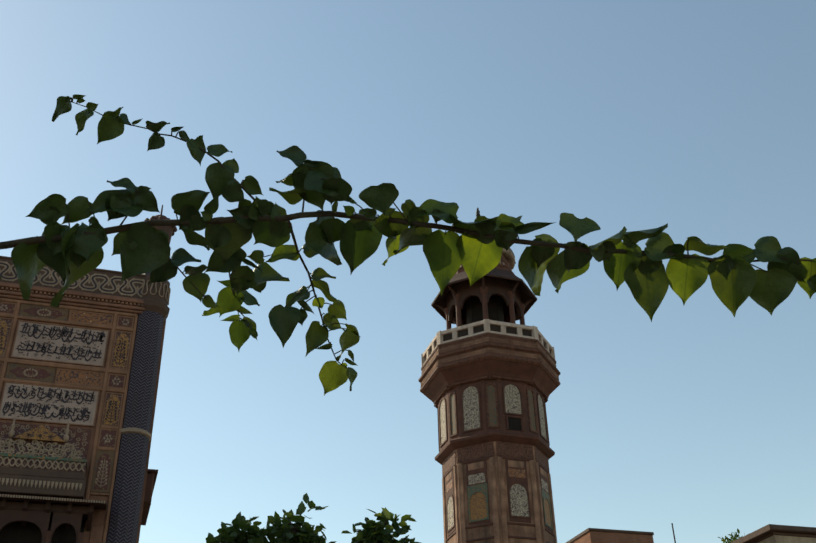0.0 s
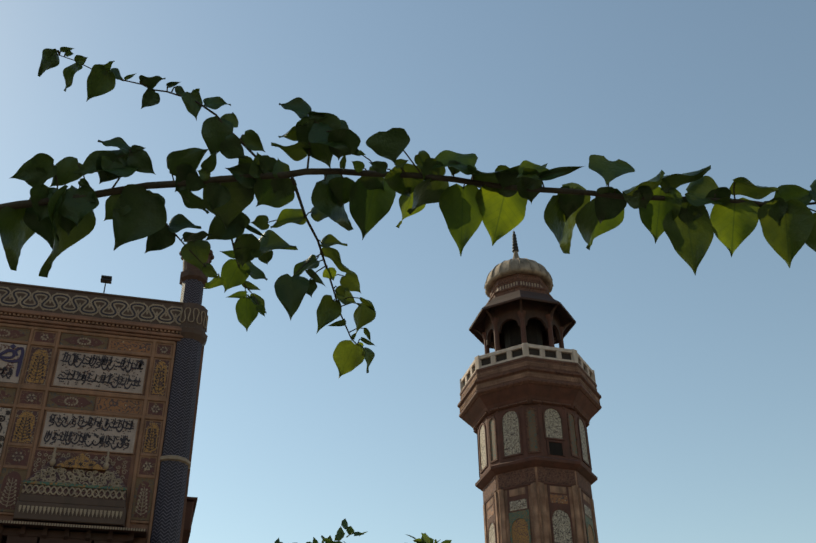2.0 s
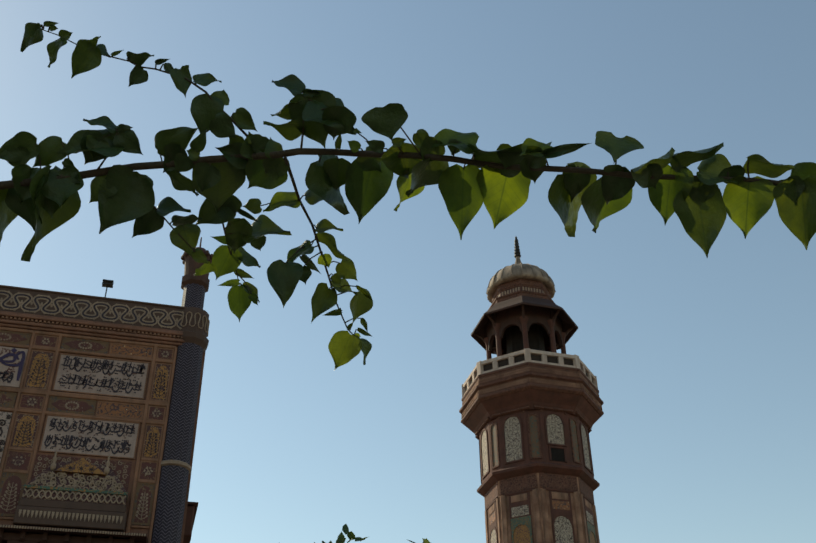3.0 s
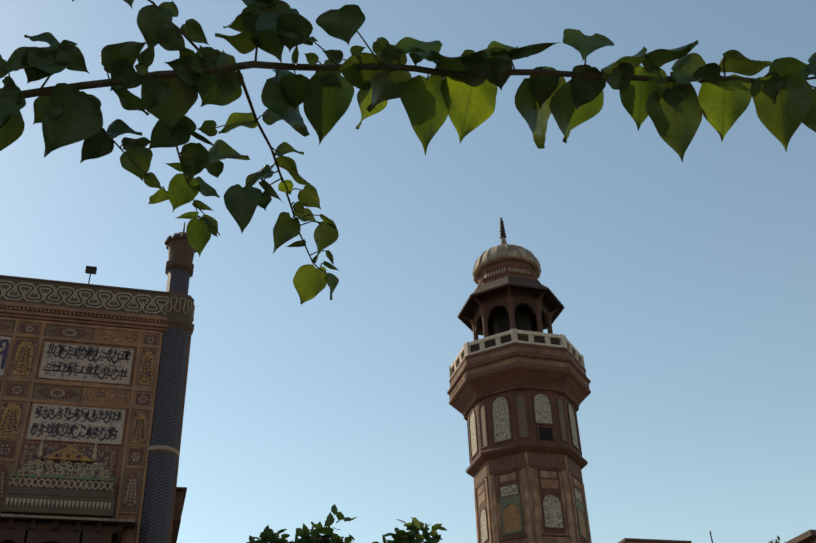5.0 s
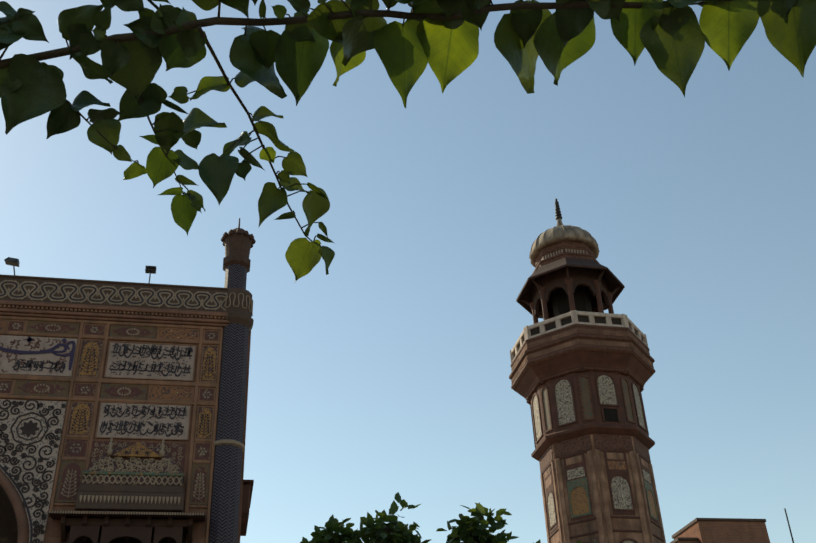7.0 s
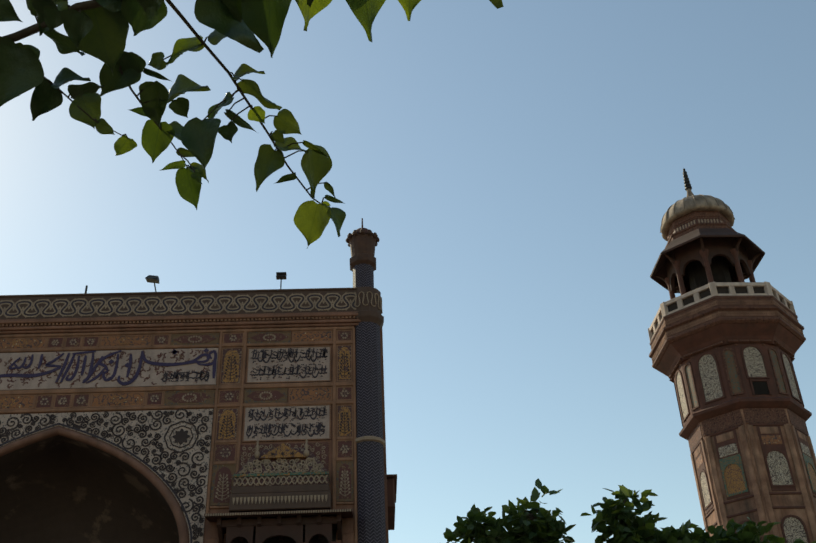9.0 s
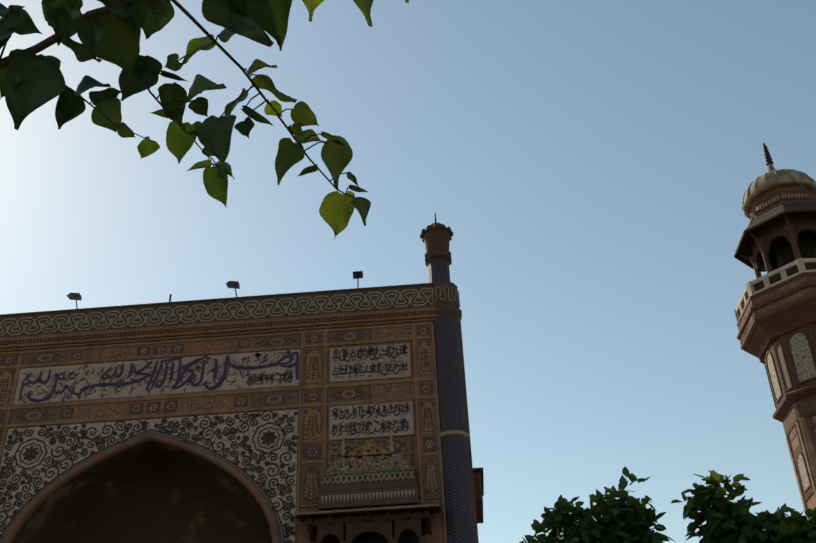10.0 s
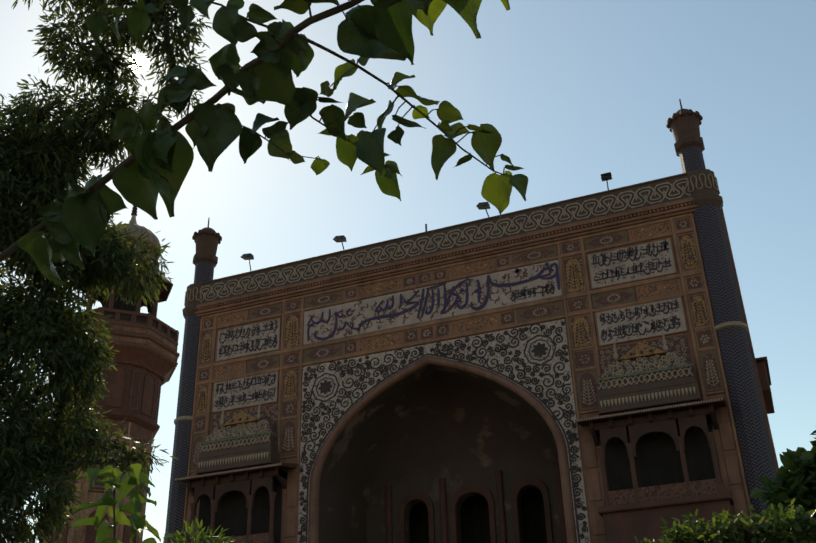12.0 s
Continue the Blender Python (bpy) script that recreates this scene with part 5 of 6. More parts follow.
def tree(name, label, x, y, fork, clumps, count, length, width, droop, material, seed, trunk=0.18, tufts=14, flat=0.3):
    t = thing(name, label, "tree", at=(x, y, 0))
    r = random.Random(seed)
    local = [(a - x, b - y, c, q) for a, b, c, q in clumps]
    part("trunk", Soup().tube([(0, 0, -0.1), (0.05, 0.02, fork * 0.35), (-0.04, 0.05, fork * 0.7), (0, 0, fork)], trunk, trunk * 0.62, 9), M_BARK, t, smooth=True)
    ends = [Vector((0, 0, fork))]
    for a, b, c, q in sorted(local, key=lambda g: g[2]):
        m = Vector((a, b, c))
        k = min(ends, key=lambda g: (g - m).length)
        ends.append(m)
        bow = k.lerp(m, 0.5) + Vector((r.uniform(-0.15, 0.15), r.uniform(-0.15, 0.15), 0.12))
        part("limb", Soup().tube([k, k.lerp(bow, 0.5), bow, bow.lerp(m, 0.6), m], trunk * 0.2, trunk * 0.1, 6), M_BARK, t, smooth=True)
        tw = Soup()
        for _ in range(9):
            d = Vector((r.gauss(0, 1), r.gauss(0, 1), r.gauss(0, 0.8))).normalized() * q
            tw.tube([m, m + d * 0.5 + Vector((0, 0, 0.05)), m + d * 0.95], 0.018, 0.005, 4)
        part("twig", tw, M_BARK, t)
    few = count // tufts < 1000
    crown, cores = leaf_cloud("crown", local, count, length, width, droop, material, t, seed, tufts, flat, 0.75 if few else 1.1)
    if few:
        spray = Soup()
        mids = [Vector(g[:3]) for g in local]
        for p in cores.tolist():
            q = Vector(p)
            k = min(mids, key=lambda g: (g - q).length)
            spray.tube([k, k.lerp(q, 0.6) + Vector((0, 0, 0.03)), q], 0.012, 0.005, 3)
        tagged(part("spray", spray, M_BARK, t, "thin leafy sprays"), kind="stuff")
    return t


# feathery shade tree towards the sun
tree("shade_tree", "tall shade tree with dense drooping narrow leaves against the sun", -7.6, 7.0, 3.6,
     [(-4.82, 6.75, 9.35, 0.36), (-5.2, 6.45, 9.5, 0.46), (-5.68, 6.4, 9.0, 0.40), (-5.66, 6.85, 8.35, 0.42), (-5.2, 7.0, 8.3, 0.27), (-6.4, 6.6, 7.9, 0.62), (-6.75, 6.6, 7.5, 0.7),
      (-6.3, 7.2, 7.1, 0.62), (-5.82, 7.72, 6.98, 0.42), (-6.75, 7.5, 6.1, 0.72), (-6.5, 7.75, 6.2, 0.24), (-6.35, 8.4, 5.05, 0.28), (-6.75, 8.1, 5.3, 0.45), (-6.05, 8.65, 4.95, 0.18), (-7.0, 7.95, 4.5, 0.6), (-7.6, 7.4, 4.1, 0.9), (-7.3, 7.3, 5.2, 0.8), (-7.6, 6.6, 6.6, 0.9), (-5.7, 5.9, 10.1, 0.7), (-7.3, 6.2, 8.4, 0.5),
      (-5.52, 6.74, 8.93, 0.24), (-4.98, 7.14, 9.10, 0.24), (-5.04, 7.40, 8.81, 0.16), (-5.78, 7.23, 8.15, 0.20),
      (-6.29, 6.66, 7.85, 0.42), (-6.5, 6.95, 7.27, 0.45), (-6.36, 7.36, 6.92, 0.4), (-6.73, 7.43, 6.25, 0.45), (-6.43, 7.92, 5.89, 0.3), (-7.23, 8.25, 5.13, 0.45), (-6.2, 7.9, 7.35, 0.26), (-5.9, 6.3, 8.1, 0.3)],
     84000, 0.115, 0.024, 0.8, M_FINE, 4, 0.22, 20, 0.2)
# broad-leaved trees before the gatehouse flank
tree("fig_tree", "broad-leaved fig tree with an upright leafy shoot", 2.3, 16.0, 3.2,
     [(2.95, 15.4, 6.62, 0.34), (3.0, 15.4, 6.2, 0.30), (2.15, 15.6, 6.25, 0.50), (1.75, 15.7, 5.75, 0.62), (2.7, 15.7, 5.5, 0.6), (1.2, 15.8, 5.5, 0.45), (0.85, 15.9, 5.2, 0.45), (2.2, 16.0, 4.8, 0.9), (3.3, 15.6, 5.2, 0.5)],
     6400, 0.23, 0.15, 0.35, M_BROAD, 8, 0.14, 8, 0.5)
tree("fig_tree", "broad-leaved fig tree crown beside the minaret", 5.2, 15.6, 3.0,
     [(4.35, 15.2, 6.55, 0.36), (4.5, 15.2, 6.05, 0.42), (5.0, 15.2, 5.75, 0.5), (5.6, 15.1, 5.75, 0.45), (6.2, 15.0, 5.7, 0.5), (4.9, 15.4, 5.1, 0.8), (6.0, 15.2, 5.0, 0.8), (7.2, 15.0, 5.3, 0.6)],
     6400, 0.23, 0.15, 0.35, M_BROAD, 9, 0.14, 8, 0.5)
tree("garden_bush", "round leafy bush before the gatehouse pier", -0.2, 12.4, 2.0,
     [(-0.5, 12.1, 4.0, 0.42), (-0.95, 12.1, 3.75, 0.40), (0.1, 12.2, 4.05, 0.42), (0.6, 12.2, 4.0, 0.45), (-0.2, 12.4, 3.4, 0.7), (0.9, 12.3, 3.5, 0.7)],
     6500, 0.12, 0.06, 0.1, M_BROAD, 10, 0.08, 8, 0.5)
tree("feathery_shrub", "yellow-green feathery shrub beneath the shade tree", -2.75, 5.4, 2.0,
     [(-2.85, 5.25, 3.05, 0.17), (-2.65, 5.35, 2.92, 0.16), (-3.05, 5.25, 2.95, 0.16), (-2.85, 5.35, 2.75, 0.26), (-2.5, 5.4, 2.8, 0.14)],
     2600, 0.085, 0.016, 0.15, M_YOUNG, 12, 0.03, 14, 0.4)
tree("distant_tree", "small tree far behind the plastered house", 36.0, 47.0, 11.0,
     [(35.5, 46.5, 16.6, 0.8), (36.4, 46.8, 16.9, 0.9), (37.2, 47.0, 16.4, 0.9), (36.0, 47.0, 15.4, 1.2)],
     2200, 0.3, 0.14, 0.1, M_BROAD, 14, 0.2, 8, 0.5)


# ---- climbing branch close by ----
def heart(curl, fold, seed, material):
    """A heart-shaped leaf of unit length with a drawn-out tip: x across, y to the tip."""
    r = random.Random(seed)
    s = Soup()
    ys = (-0.05, 0.0, 0.08, 0.18, 0.3, 0.45, 0.58, 0.69, 0.78, 0.85, 0.90, 0.95, 1.0)
    ws = (0.16, 0.33, 0.45, 0.495, 0.5, 0.455, 0.37, 0.265, 0.165, 0.088, 0.046, 0.024, 0.005)
    rows = [(y, float(np.interp(y, ys, ws))) for y in np.linspace(-0.05, 1.0, 19)]
    ph = r.uniform(0, 6.28)
    pts = []
    for i, (y, w) in enumerate(rows):
        edge = 1 + 0.07 * math.sin(7 * y + ph) + 0.035 * math.sin(15 * y + 2 * ph)
        for q in (-1, -0.66, -0.33, 0, 0.33, 0.66, 1):
            x = w * q * (edge if q < 0 else 2 - edge)
            yy = y + (0.05 * (1 - abs(q)) if i < 2 else 0.0)
            quilt = 0.018 * math.sin(38 * (y - 0.6 * abs(x))) * (1 - abs(q)) * (1 if abs(q) > 0.1 else 0)
            z = fold * abs(x) - curl * y * y + 0.085 * math.sin(8 * y + 2.5 * q + ph) * abs(q) ** 1.5 + quilt
            pts.append((x, yy, z))
    faces = []
    for i in range(len(rows) - 1):
        for j in range(6):
            k = i * 7 + j
            faces.append((k, k + 1, k + 8, k + 7))
    return mesh_of("leaf", s.add(pts, faces), material, True)


HEARTS = [heart(c, f, i, M_LEAF) for i, (c, f) in enumerate(((0.08, 0.15), (0.18, 0.25), (0.03, 0.35), (0.14, -0.12), (0.24, 0.1), (-0.06, 0.2), (0.1, 0.5)))]
# leaves meant to look sunlit take the brighter copy
LIT = [heart(c, f, 31 + i, M_LEAF_LIT) for i, (c, f) in enumerate(((0.1, 0.2), (0.16, 0.3), (0.05, 0.12), (0.2, 0.24)))]
TIP, YOUNG = heart(0.08, 0.2, 3, M_TIP), heart(0.3, 0.45, 5, M_YOUNG)
vine = thing("climbing_branch", "overhanging branch of a climber with heart-shaped green leaves", "branch")
EYE_SIDE = Vector((-0.06, 0.16, 1.9))
lr = random.Random(21)
stems = []


def twig(r0, r1, pts):
    s = Soup().tube(pts, r0, r1, 7)
    ob = part("stem" if r0 > 0.003 else "twig", s, M_TWIG, vine, smooth=True)
    ps = [Vector(p) for p in pts]
    for a, b in zip(ps[:-1], ps[1:]):
        stems.extend(a.lerp(b, k) for k in (0, 0.25, 0.5, 0.75))
    return ob


def leaf(bx, by, bz, tx, ty, tz, wide, twist, mesh=None):
    """A leaf from its base to its tip, turned about its midrib by twist."""
    b, t = Vector((bx, by, bz)), Vector((tx, ty, tz))
    y = t - b
    long = y.length
    y.normalize()
    z = EYE_SIDE - b
    z = (z - y * z.dot(y)).normalized()
    z.rotate(Matrix.Rotation(radians(twist + lr.uniform(-5, 5)), 3, y))
    x = y.cross(z)
    wide *= 1.08
    m = Matrix(((x.x * wide, y.x * long, z.x * long, b.x), (x.y * wide, y.y * long, z.y * long, b.y), (x.z * wide, y.z * long, z.z * long, b.z), (0, 0, 0, 1)))
    ob = part("leaf", mesh if mesh is TIP else lr.choice(mesh or HEARTS), None, vine, at=m)
    near = min(stems, key=lambda p: (p - b).length)
    if (near - b).length > 0.004:
        sag = near.lerp(b, 0.55) + Vector((0, 0, 0.004))
        part("petiole", Soup().tube([near, sag, b + y * long * 0.03], 0.0011, 0.0008, 5), M_TWIG, vine)


twig(0.012, 0.0056, [(-1.62, 1.7, -0.05), (-1.6, 1.68, 1.0), (-1.5, 1.62, 2.0), (-1.2, 1.55, 2.5), (-0.85, 1.45, 2.64), (-0.313, 1.277, 2.686)])
twig(0.0056, 0.0028, [(-0.313, 1.277, 2.686), (-0.276, 1.268, 2.695), (-0.238, 1.258, 2.700), (-0.188, 1.249, 2.712), (-0.151, 1.244, 2.724), (-0.113, 1.240, 2.737), (-0.065, 1.210, 2.726), (-0.020, 1.176, 2.714), (0.026, 1.176, 2.728), (0.065, 1.135, 2.705), (0.092, 1.136, 2.717), (0.139, 1.153, 2.741), (0.177, 1.133, 2.728), (0.200, 1.115, 2.716), (0.230, 1.096, 2.705), (0.252, 1.078, 2.691), (0.277, 1.071, 2.687), (0.304, 1.070, 2.686), (0.342, 1.053, 2.672), (0.362, 1.001, 2.630), (0.392, 0.982, 2.618), (0.422, 0.976, 2.616), (0.451, 0.954, 2.598), (0.511, 0.956, 2.609), (0.550, 0.935, 2.597), (0.590, 0.916, 2.587), (0.610, 0.908, 2.580), (0.640, 0.896, 2.573)])
twig(0.0019, 0.0006, [(0.050, 1.153, 2.732), (0.028, 1.158, 2.746), (0.001, 1.135, 2.753), (-0.017, 1.135, 2.770), (-0.034, 1.127, 2.784), (-0.061, 1.128, 2.803), (-0.080, 1.152, 2.831), (-0.104, 1.166, 2.849), (-0.123, 1.167, 2.849), (-0.139, 1.164, 2.853), (-0.172, 1.158, 2.850), (-0.203, 1.151, 2.852), (-0.229, 1.145, 2.858), (-0.255, 1.142, 2.861)])
twig(0.0024, 0.0009, [(0.074, 1.133, 2.700), (0.092, 1.187, 2.711), (0.109, 1.237, 2.719), (0.134, 1.274, 2.708), (0.155, 1.318, 2.695), (0.175, 1.360, 2.683), (0.195, 1.403, 2.668), (0.224, 1.454, 2.654), (0.248, 1.473, 2.646)])
twig(0.0015, 0.0006, [(-0.160, 1.244, 2.723), (-0.150, 1.233, 2.741), (-0.142, 1.219, 2.759), (-0.142, 1.211, 2.770)])
twig(0.0017, 0.0006, [(-0.112, 1.252, 2.724), (-0.093, 1.272, 2.710), (-0.077, 1.287, 2.704), (-0.053, 1.293, 2.682), (-0.023, 1.292, 2.651), (0.003, 1.355, 2.674)])
twig(0.0016, 0.0006, [(0.001, 1.279, 2.722), (0.012, 1.299, 2.707), (0.024, 1.356, 2.713), (0.038, 1.403, 2.715), (0.047, 1.438, 2.716), (0.053, 1.459, 2.711)])
twig(0.0016, 0.0007, [(0.094, 1.136, 2.720), (0.094, 1.126, 2.745), (0.092, 1.116, 2.768), (0.088, 1.103, 2.789)])
leaf(-0.238, 1.228, 2.741, -0.290, 1.240, 2.716, 0.034, 0)
leaf(-0.133, 1.223, 2.755, -0.212, 1.231, 2.736, 0.059, 52)
leaf(-0.157, 1.217, 2.761, -0.177, 1.241, 2.728, 0.041, 0)
leaf(-0.207, 1.225, 2.748, -0.241, 1.246, 2.714, 0.032, 0)
leaf(-0.144, 1.212, 2.772, -0.184, 1.204, 2.784, 0.025, 52)
leaf(-0.140, 1.209, 2.770, -0.122, 1.204, 2.774, 0.012, 0)
leaf(-0.139, 1.212, 2.764, -0.104, 1.227, 2.748, 0.028, 0)
leaf(-0.142, 1.216, 2.763, -0.150, 1.212, 2.769, 0.010, 0)
leaf(-0.217, 1.245, 2.715, -0.214, 1.322, 2.618, 0.076, -52)
leaf(-0.240, 1.248, 2.712, -0.237, 1.308, 2.647, 0.069, 50)
leaf(-0.207, 1.246, 2.715, -0.195, 1.259, 2.664, 0.057, 0)
leaf(-0.201, 1.248, 2.712, -0.176, 1.245, 2.700, 0.029, 0)
leaf(-0.273, 1.275, 2.698, -0.267, 1.345, 2.637, 0.070, -52)
leaf(-0.108, 1.248, 2.726, -0.146, 1.284, 2.652, 0.067, 0)
leaf(-0.140, 1.249, 2.716, -0.165, 1.265, 2.685, 0.031, 0)
leaf(-0.077, 1.286, 2.704, -0.107, 1.314, 2.672, 0.034, 0)
leaf(-0.202, 1.238, 2.727, -0.185, 1.244, 2.721, 0.011, 0)
leaf(-0.071, 1.127, 2.817, -0.058, 1.140, 2.778, 0.024, 0)
leaf(-0.051, 1.119, 2.793, -0.017, 1.113, 2.797, 0.023, -52)
leaf(-0.016, 1.134, 2.774, -0.012, 1.127, 2.796, 0.024, 0)
leaf(-0.029, 1.129, 2.780, -0.032, 1.153, 2.731, 0.038, 0)
leaf(-0.019, 1.133, 2.746, 0.013, 1.149, 2.732, 0.029, 0)
leaf(0.006, 1.132, 2.762, 0.038, 1.146, 2.748, 0.022, 0)
leaf(-0.086, 1.204, 2.741, -0.040, 1.162, 2.751, 0.036, 0)
leaf(-0.038, 1.173, 2.724, -0.027, 1.148, 2.738, 0.017, 0)
leaf(-0.032, 1.177, 2.718, -0.051, 1.179, 2.727, 0.015, 0)
leaf(0.034, 1.175, 2.728, -0.013, 1.167, 2.728, 0.032, 0)
leaf(0.040, 1.165, 2.721, 0.026, 1.146, 2.747, 0.032, 0)
leaf(0.062, 1.142, 2.706, 0.053, 1.130, 2.731, 0.022, 0)
leaf(0.066, 1.153, 2.714, 0.033, 1.206, 2.698, 0.051, 0, LIT)
leaf(-0.005, 1.180, 2.719, 0.001, 1.257, 2.684, 0.064, 0)
leaf(-0.073, 1.221, 2.726, -0.031, 1.233, 2.693, 0.032, 52)
leaf(-0.077, 1.286, 2.705, -0.036, 1.275, 2.711, 0.033, -48)
leaf(-0.055, 1.289, 2.688, -0.016, 1.288, 2.697, 0.030, 52)
leaf(-0.041, 1.285, 2.684, -0.026, 1.301, 2.647, 0.039, 0)
leaf(0.017, 1.274, 2.731, -0.026, 1.301, 2.699, 0.042, 0)
leaf(-0.023, 1.299, 2.654, -0.001, 1.303, 2.638, 0.016, 0)
leaf(0.031, 1.374, 2.721, 0.014, 1.416, 2.686, 0.039, 0, LIT)
leaf(0.003, 1.343, 2.668, -0.016, 1.369, 2.657, 0.026, -44, LIT)
leaf(0.025, 1.350, 2.716, -0.001, 1.338, 2.710, 0.011, 0, LIT)
leaf(0.038, 1.390, 2.723, 0.076, 1.399, 2.708, 0.031, -52)
leaf(0.042, 1.431, 2.720, 0.072, 1.430, 2.710, 0.011, 0)
leaf(0.050, 1.447, 2.711, 0.020, 1.440, 2.696, 0.011, 0, LIT)
leaf(0.052, 1.453, 2.708, 0.061, 1.494, 2.665, 0.034, 0, LIT)
leaf(0.056, 1.453, 2.707, 0.085, 1.445, 2.682, 0.020, -52)
leaf(0.070, 1.427, 2.680, 0.081, 1.426, 2.659, 0.012, 0, LIT)
leaf(0.036, 1.305, 2.725, 0.034, 1.358, 2.698, 0.035, 0)
leaf(0.048, 1.325, 2.713, 0.100, 1.286, 2.709, 0.049, -52)
leaf(0.060, 1.329, 2.718, 0.072, 1.349, 2.704, 0.023, 0)
leaf(0.058, 1.259, 2.716, 0.032, 1.273, 2.722, 0.020, 0)
leaf(0.028, 1.286, 2.726, 0.064, 1.294, 2.713, 0.007, 0)
leaf(0.108, 1.237, 2.718, 0.060, 1.249, 2.709, 0.035, 52, LIT)
leaf(0.102, 1.299, 2.655, 0.105, 1.306, 2.592, 0.046, 0)
leaf(0.137, 1.292, 2.685, 0.100, 1.312, 2.660, 0.033, 52, LIT)
leaf(0.127, 1.314, 2.681, 0.164, 1.343, 2.670, 0.010, 0)
leaf(0.129, 1.317, 2.663, 0.136, 1.322, 2.637, 0.022, 0)
leaf(0.140, 1.276, 2.703, 0.175, 1.263, 2.706, 0.026, -52)
leaf(0.149, 1.286, 2.707, 0.191, 1.313, 2.680, 0.024, 52)
leaf(0.158, 1.320, 2.692, 0.172, 1.338, 2.682, 0.020, 0, LIT)
leaf(0.187, 1.332, 2.691, 0.217, 1.348, 2.672, 0.027, 0)
leaf(0.181, 1.357, 2.685, 0.195, 1.365, 2.673, 0.015, 0)
leaf(0.181, 1.374, 2.676, 0.222, 1.378, 2.673, 0.031, -52)
leaf(0.180, 1.381, 2.676, 0.157, 1.389, 2.621, 0.034, 0)
leaf(0.226, 1.384, 2.680, 0.234, 1.444, 2.643, 0.040, -49)
leaf(0.218, 1.366, 2.677, 0.250, 1.381, 2.662, 0.007, 0)
leaf(0.205, 1.410, 2.657, 0.177, 1.411, 2.647, 0.009, 0)
leaf(0.243, 1.437, 2.667, 0.256, 1.454, 2.653, 0.008, 0)
leaf(0.231, 1.462, 2.650, 0.213, 1.503, 2.605, 0.046, 0, TIP)
leaf(0.248, 1.471, 2.649, 0.264, 1.482, 2.614, 0.028, -52)
leaf(0.241, 1.458, 2.659, 0.268, 1.462, 2.649, 0.007, 0)
leaf(0.238, 1.464, 2.653, 0.249, 1.468, 2.651, 0.007, 0, LIT)
leaf(0.087, 1.105, 2.792, 0.048, 1.102, 2.808, 0.033, 52)
leaf(0.088, 1.101, 2.787, 0.115, 1.090, 2.781, 0.010, 0)
leaf(0.093, 1.100, 2.784, 0.126, 1.142, 2.734, 0.058, 0)
leaf(0.100, 1.099, 2.773, 0.157, 1.085, 2.729, 0.058, -50)
leaf(0.085, 1.110, 2.781, 0.054, 1.129, 2.761, 0.028, -52)
leaf(0.093, 1.122, 2.748, 0.044, 1.132, 2.742, 0.031, -52)
leaf(0.151, 1.075, 2.711, 0.160, 1.071, 2.705, 0.006, 0)
leaf(0.171, 1.008, 2.692, 0.187, 1.030, 2.661, 0.049, 0)
leaf(0.192, 1.092, 2.705, 0.167, 1.088, 2.709, 0.015, 0)
leaf(0.168, 1.125, 2.728, 0.151, 1.122, 2.736, 0.014, 0, LIT)
leaf(0.200, 1.074, 2.698, 0.216, 1.064, 2.702, 0.011, 0)
leaf(0.212, 1.090, 2.716, 0.237, 1.134, 2.696, 0.050, 0)
leaf(0.228, 1.064, 2.714, 0.254, 1.074, 2.695, 0.020, 0)
leaf(0.123, 1.173, 2.740, 0.185, 1.232, 2.708, 0.071, -48)
leaf(0.194, 1.158, 2.741, 0.187, 1.216, 2.675, 0.058, 0, LIT)
leaf(0.241, 1.128, 2.717, 0.238, 1.185, 2.680, 0.051, -52, LIT)
leaf(0.255, 1.084, 2.695, 0.245, 1.149, 2.673, 0.054, -48)
leaf(0.116, 1.228, 2.721, 0.155, 1.221, 2.730, 0.032, -49)
leaf(0.302, 1.052, 2.700, 0.237, 1.066, 2.707, 0.045, 52, LIT)
leaf(0.295, 1.083, 2.687, 0.304, 1.135, 2.611, 0.052, 0, LIT)
leaf(0.346, 1.057, 2.678, 0.344, 1.119, 2.623, 0.063, 0, LIT)
leaf(0.302, 1.065, 2.694, 0.371, 1.005, 2.653, 0.051, 52)
leaf(0.352, 1.001, 2.647, 0.365, 1.030, 2.627, 0.029, 0)
leaf(0.340, 1.001, 2.651, 0.374, 0.971, 2.638, 0.033, -52, LIT)
leaf(0.358, 0.982, 2.634, 0.406, 0.952, 2.636, 0.012, 0)
leaf(0.430, 0.933, 2.633, 0.416, 0.929, 2.594, 0.051, 0)
leaf(0.392, 1.000, 2.628, 0.443, 1.067, 2.588, 0.073, -47)
leaf(0.438, 0.986, 2.624, 0.458, 1.060, 2.590, 0.066, -44, LIT)
leaf(0.441, 0.955, 2.610, 0.443, 1.008, 2.593, 0.036, 0)
leaf(0.448, 0.948, 2.601, 0.502, 0.932, 2.625, 0.028, 52)
leaf(0.501, 0.942, 2.630, 0.549, 0.910, 2.622, 0.023, 52)
leaf(0.503, 0.950, 2.619, 0.508, 0.995, 2.566, 0.047, 0, LIT)
leaf(0.532, 0.951, 2.593, 0.553, 0.993, 2.525, 0.052, 0)
leaf(0.579, 0.919, 2.590, 0.585, 0.960, 2.535, 0.052, 0, LIT)
